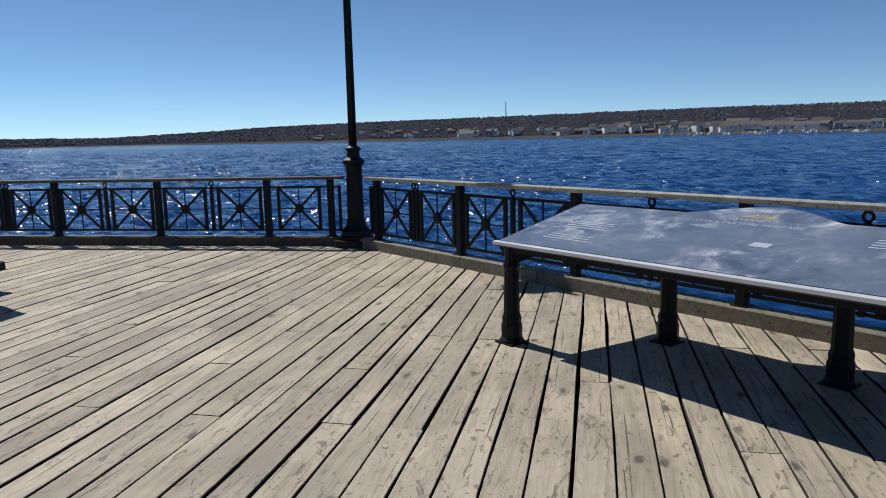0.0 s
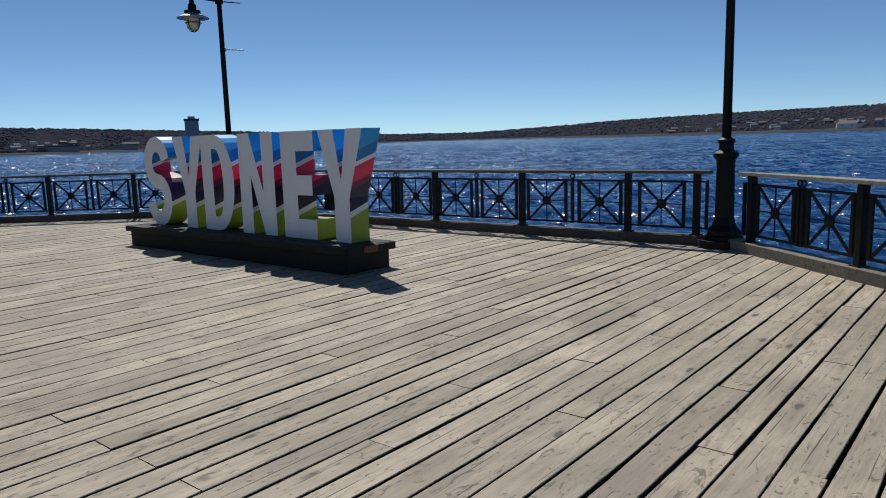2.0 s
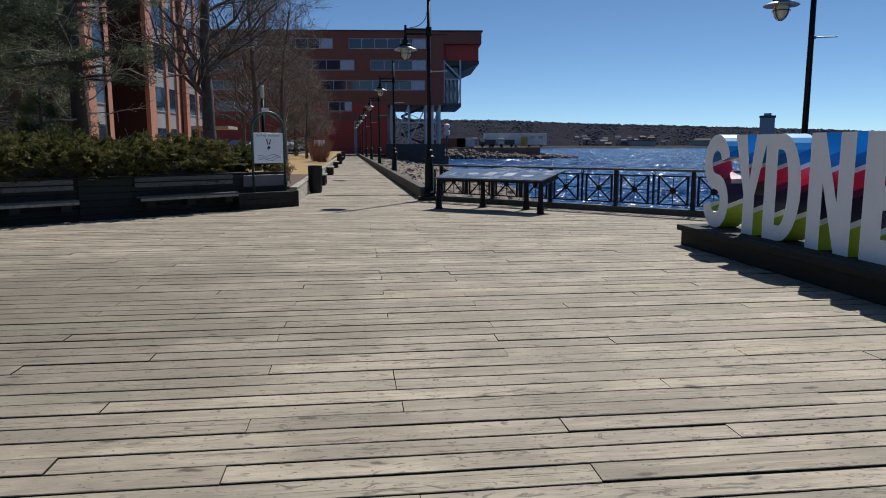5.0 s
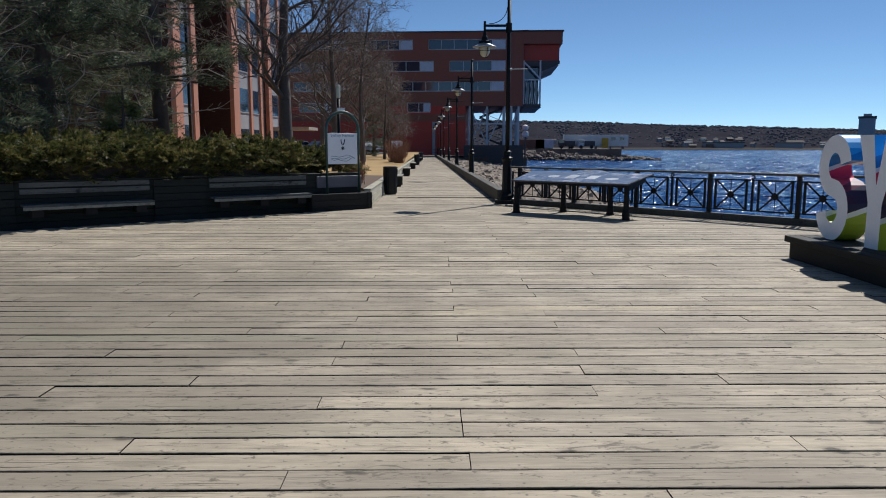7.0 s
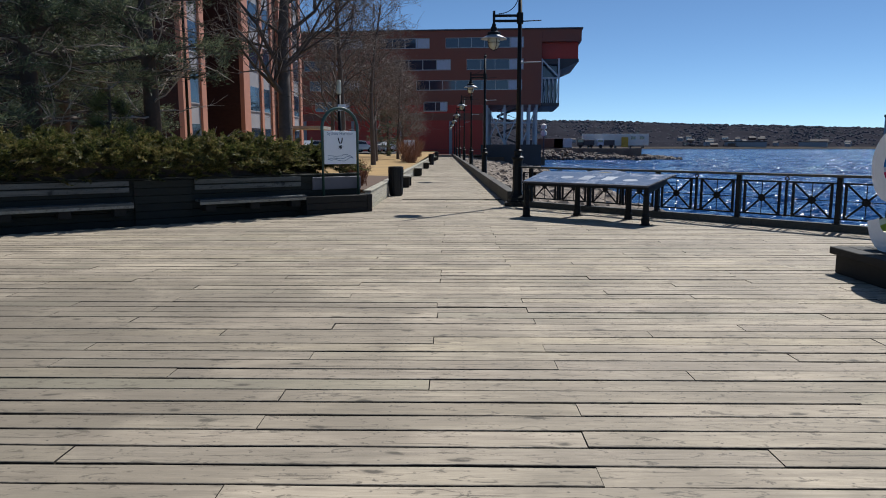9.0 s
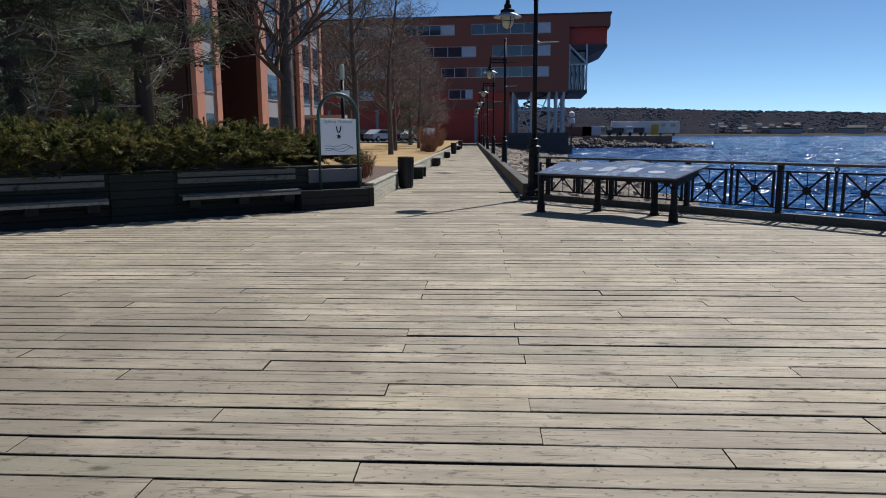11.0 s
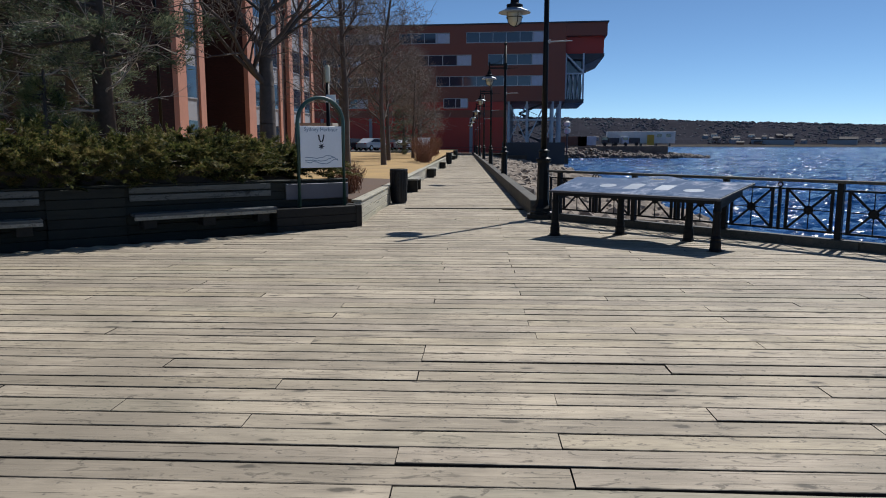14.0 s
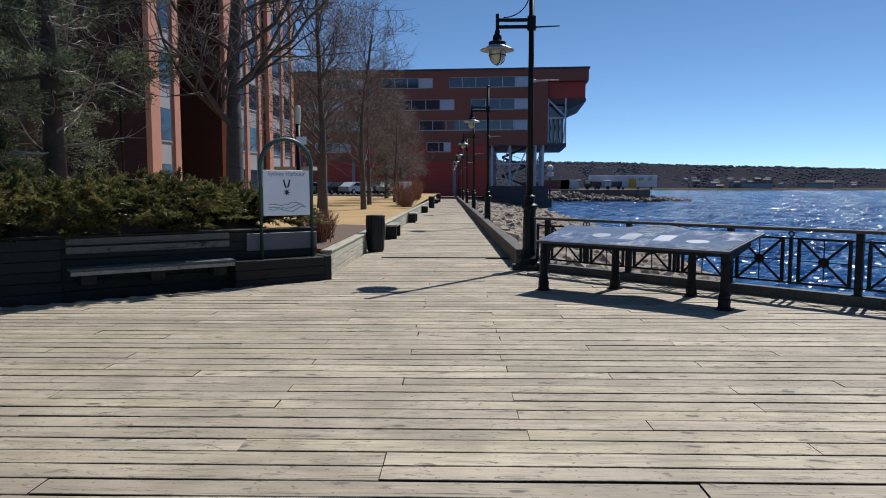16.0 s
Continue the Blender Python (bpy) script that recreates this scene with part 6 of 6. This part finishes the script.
def trailer():
    ob = thing("office_trailer", pose(19.5, 205, 1.12), "long white site trailer on the quay", "trailer")
    part("body", newbox(0, 18, 0, 3, 0.7, 3.9, bevel=0.05), M_FARWHITE, ob)
    for x in (13.2, 15.6):
        part("window", newbox(x, x + 1.2, -0.05, -0.003, 2.4, 3.2), M_WINDOW, ob)
    part("door", newbox(10.6, 12.4, -0.4, -0.003, 0.3, 3.0), M_YELLOW, ob)
    for x in (1.5, 5, 9, 13, 16.5):
        part("jack", newbox(x, x + 0.4, 0.4, 2.6, 0.0, 0.7), M_DARKMETAL, ob)
    for x, mat, lab, w, h in ((14.0, M_FARRED, "rust-red shipping container on the quay", 7, 2.6), (8.5, M_DARKMETAL, "dark truck body on the quay", 5, 2.2), (18.5, M_BLIND, "blue-grey tank on the quay", 5, 2.6)):
        c = thing("container", pose(x - 7, 203, 1.12), lab, "container")
        part("box", newbox(0, w, 0, 2.4, 0.15, h, bevel=0.04), mat, c)
        for k in range(int(w / 0.5)):
            part("rib", newbox(0.2 + 0.5 * k, 0.32 + 0.5 * k, -0.05, -0.002, 0.3, h - 0.15), mat, c)
        part("skid", newbox(0.1, w - 0.1, 0.2, 2.2, 0.0, 0.148), M_DARKMETAL, c)
    for x, mat, lab in ((17.6, M_DARKMETAL, "dark flatbed truck parked by the site trailer"), (23.0, M_BLIND, "blue-grey truck parked by the site trailer")):
        c = thing("truck", pose(x, 201.5, 1.12), lab, "truck", "trucks on the quay")
        part("cab", newbox(0.1, 1.9, 0, 2.2, 0.6, 2.5, bevel=0.15), mat, c)
        part("windscreen", newbox(0.3, 1.7, -0.03, -0.003, 1.6, 2.3), M_WINDOW, c)
        part("body", newbox(2.05, 4.8, 0, 2.3, 0.8, 2.2, bevel=0.05), M_DARKMETAL, c)
        for w in (1.0, 3.9):
            part("wheel", lathe(bmesh.new(), ((0.2, -0.14), (0.48, -0.14), (0.5, 0.0), (0.48, 0.14), (0.2, 0.14)), 14, Matrix.Translation((w, 0.1, 0.5)) @ Matrix.Rotation(radians(90), 4, "X")), M_TYRE, c)
    buoy = thing("beacon", pose(7.6, 178, 1.0), "white round-topped harbour beacon by the quay", "beacon")
    part("post", rod(bmesh.new(), (0, 0, -3), (0, 0, 3.0), 0.2, 0.2, 10), M_DARKMETAL, buoy)
    part("head", lathe(lathe(bmesh.new(), ((0.1, 3.0), (0.75, 3.3), (0.75, 4.2), (0.1, 4.6)), 12), ((0.1, 4.62), (0.7, 4.9), (0.7, 5.7), (0.1, 6.1)), 12), M_FARWHITE, buoy)


trailer()


def park_lamp():
    ob = thing("park_lamp", pose(-4.35, 22.0, 0.42), "slim dark park lamp post with a cylindrical head", "lamp post")
    part("pole", rod(bmesh.new(), (0, 0, 0), (0, 0, 2.6), 0.05, 0.045, 10), M_LAMPIRON, ob, smooth=True)
    part("head", lathe(bmesh.new(), ((0.05, 2.6), (0.065, 2.64), (0.065, 2.95), (0.04, 3.0)), 14), M_GLOBE, ob)
    part("notice", newbox(-0.02, 0.20, -0.075, -0.06, 2.15, 2.32), M_SIGNWHITE, ob, "small white notice plate")
    for x, y, z in ((-6.35, 49.0, 0.55),):
        sg = thing("notice_sign", pose(x, y, z, 0, 0, 5), "small white notice on a post", "sign")
        part("post", rod(bmesh.new(), (0, 0, 0), (0, 0, 1.0), 0.03, 0.03, 8), M_GALV, sg)
        part("board", newbox(-0.38, 0.38, -0.055, -0.03, 0.55, 1.45, bevel=0.01), M_SIGNWHITE, sg)


park_lamp()


def flag_pole():
    ob = thing("slim_pole", pose(-10.4, 25.4, 0.6), "tall slim dark metal pole among the pines", "pole")
    part("base", lathe(bmesh.new(), ((0.12, 0.0), (0.12, 0.04), (0.07, 0.1), (0.055, 0.3)), 10), M_LAMPIRON, ob)
    part("shaft", rod(bmesh.new(), (0, 0, 0.25), (0, 0, 8.5), 0.05, 0.04, 10), M_LAMPIRON, ob, smooth=True)


flag_pole()

# ---- deck boards ----
U = Vector((0.9963, 0.0858))
V = Vector((-0.0858, 0.9963))
PITCH = 0.2172


def span(poly, b):
    """Where the board row at height b across the boards meets the outline: from, to along the boards."""
    cuts = []
    for p, q in zip(poly, poly[1:] + poly[:1]):
        bp, bq = p.dot(V), q.dot(V)
        if (bp <= b) != (bq <= b):
            k = (b - bp) / (bq - bp)
            cuts.append(p.dot(U) + k * (q.dot(U) - p.dot(U)))
    if len(cuts) < 2:
        return None
    return min(cuts), max(cuts)


PLANK_STEPS = 5


def unit_plank(seed):
    """A board one metre long with eased, frayed edges, its top at zero; also how far across each corner lies."""
    rng = random.Random(seed)
    w, h, c = PITCH / 2 - 0.0068, 0.07, 0.0035
    verts, across, faces, sides = [], [], [], []
    for i in range(PLANK_STEPS + 1):
        x = min(1.0, max(0.0, (i + (rng.uniform(-0.25, 0.25) if 0 < i < PLANK_STEPS else 0)) / PLANK_STEPS))
        lo, hi = -w + rng.gauss(0.001, 0.003), w - rng.gauss(0.001, 0.003)
        for y, z, k in ((lo, -h, -1), (lo, -c, -1), (lo + c, 0, -0.95), (hi - c, 0, 0.95), (hi, -c, 1), (hi, -h, 1)):
            verts.append((x, y, z))
            across.append(k)
    for i in range(PLANK_STEPS):
        for j in range(5):
            k = i * 6 + j
            faces.append((k, k + 6, k + 7, k + 1))
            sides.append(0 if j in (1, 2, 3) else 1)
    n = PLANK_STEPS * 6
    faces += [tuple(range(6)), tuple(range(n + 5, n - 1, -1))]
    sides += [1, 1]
    return verts, across, faces, sides


# Unbleached board sides, darkened further to paint in the shade of the gaps.
M_GAPSIDE = plain("gap_shade_board_side", rgb(44, 38, 31), 0.9)


def plank_mesh(name, verts, across, faces, sides):
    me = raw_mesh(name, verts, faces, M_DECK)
    me.materials.append(M_GAPSIDE)
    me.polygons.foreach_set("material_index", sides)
    me.attributes.new("across", "FLOAT", "POINT").data.foreach_set("value", across)
    return me


# joists every 0.91 m; the joist of the first butt joint in each row, over and over
JOIST, JOIST_GAP = -0.33, 0.91
JOINTS = (1, 0, 2, 3, 2, 0, 2, 0, 1, 3, 2, 0, 2, 1, 3, 0, 2, 1, 2, 1, 2, 0, 3, 2, 0, 1, 3, 1)


def row_pitch(b):
    """The boards are a little wider towards the boardwalk."""
    return 0.2045 if b < 4.76 else 0.2197 if b < 8.7 else 0.215 if b < 12 else PITCH


def deck_boards():
    kinds = [unit_plank(k) for k in range(6)]
    meshes = [plank_mesh("plank", *k) for k in kinds]
    floor = thing("floor", pose(0, 0, 0), "sun-bleached timber deck of long parallel boards", "deck", kind="structure")
    rng = random.Random(21)
    rest_v, rest_a, rest_f, rest_s = [], [], [], []
    made = 0
    turn = math.degrees(math.atan2(U.y, U.x))

    def lay(a0, a1, b, wide, near):
        nonlocal made
        k = rng.randrange(6)
        z = rng.uniform(-0.003, 0.003)
        m = Matrix.Translation((*(U * a0 + V * (b + rng.uniform(-0.0012, 0.0012))), z)) @ pose(0, 0, 0, rng.uniform(-0.5, 0.5), rng.uniform(-0.03, 0.03), turn + rng.uniform(-0.04, 0.04))
        m = m @ Matrix.Diagonal((a1 - a0 - rng.uniform(0.003, 0.010), rng.uniform(0.958, 1.025) * wide / PITCH, 1, 1))
        if near and made < 300:
            made += 1
            ob = new("plank", meshes[k])
            ob.parent = floor
            ob.matrix_basis = m
        else:
            verts, across, faces, sides = kinds[k]
            i = len(rest_v)
            rest_v.extend(tuple(m @ Vector(v)) for v in verts)
            rest_a.extend(across)
            rest_f.extend(tuple(i + j for j in f) for f in faces)
            rest_s.extend(sides)

    bs = [p.dot(V) for p in DECK]
    edge, row = 4.765, 0
    while edge > min(bs):
        edge -= row_pitch(edge - 0.1)
        row -= 1
    right = lambda b: (WALK_R + WALK_DIR * ((b - WALK_R.dot(V)) / WALK_DIR.dot(V)))
    left = lambda b: (WALK_L + WL_DIR * ((b - WALK_L.dot(V)) / WL_DIR.dot(V)))
    while edge < 128:
        wide = row_pitch(edge + 0.1)
        b = edge + wide / 2
        s = span(DECK, b) if b < max(bs) else None
        if s:
            a, a1 = s[0] + 0.02, s[1] - 0.02
            run = JOINTS[row % len(JOINTS)]
            nxt = JOIST + JOIST_GAP * (run + 4 * math.floor((a - JOIST) / JOIST_GAP / 4 - 1))
            while a < a1 - 0.02:
                while nxt <= a + 0.35:
                    nxt += JOIST_GAP * 4
                e = min(nxt + rng.uniform(-0.03, 0.03), a1)
                if a1 - e < 0.3:
                    e = a1
                lay(a, e, b, wide, 0.3 < b < 12.5 and e > -4.5)
                a = e
        elif b > max(bs):
            # boardwalk boards, one across each row
            lay(left(b).dot(U) + 0.01, right(b).dot(U) + 0.02, b, wide, False)
        edge += wide
        row += 1
    ob = new("far_boards", plank_mesh("far_boards", rest_v, rest_a, rest_f, rest_s))
    ob.parent = floor
    tagged(ob, kind="stuff")


deck_boards()
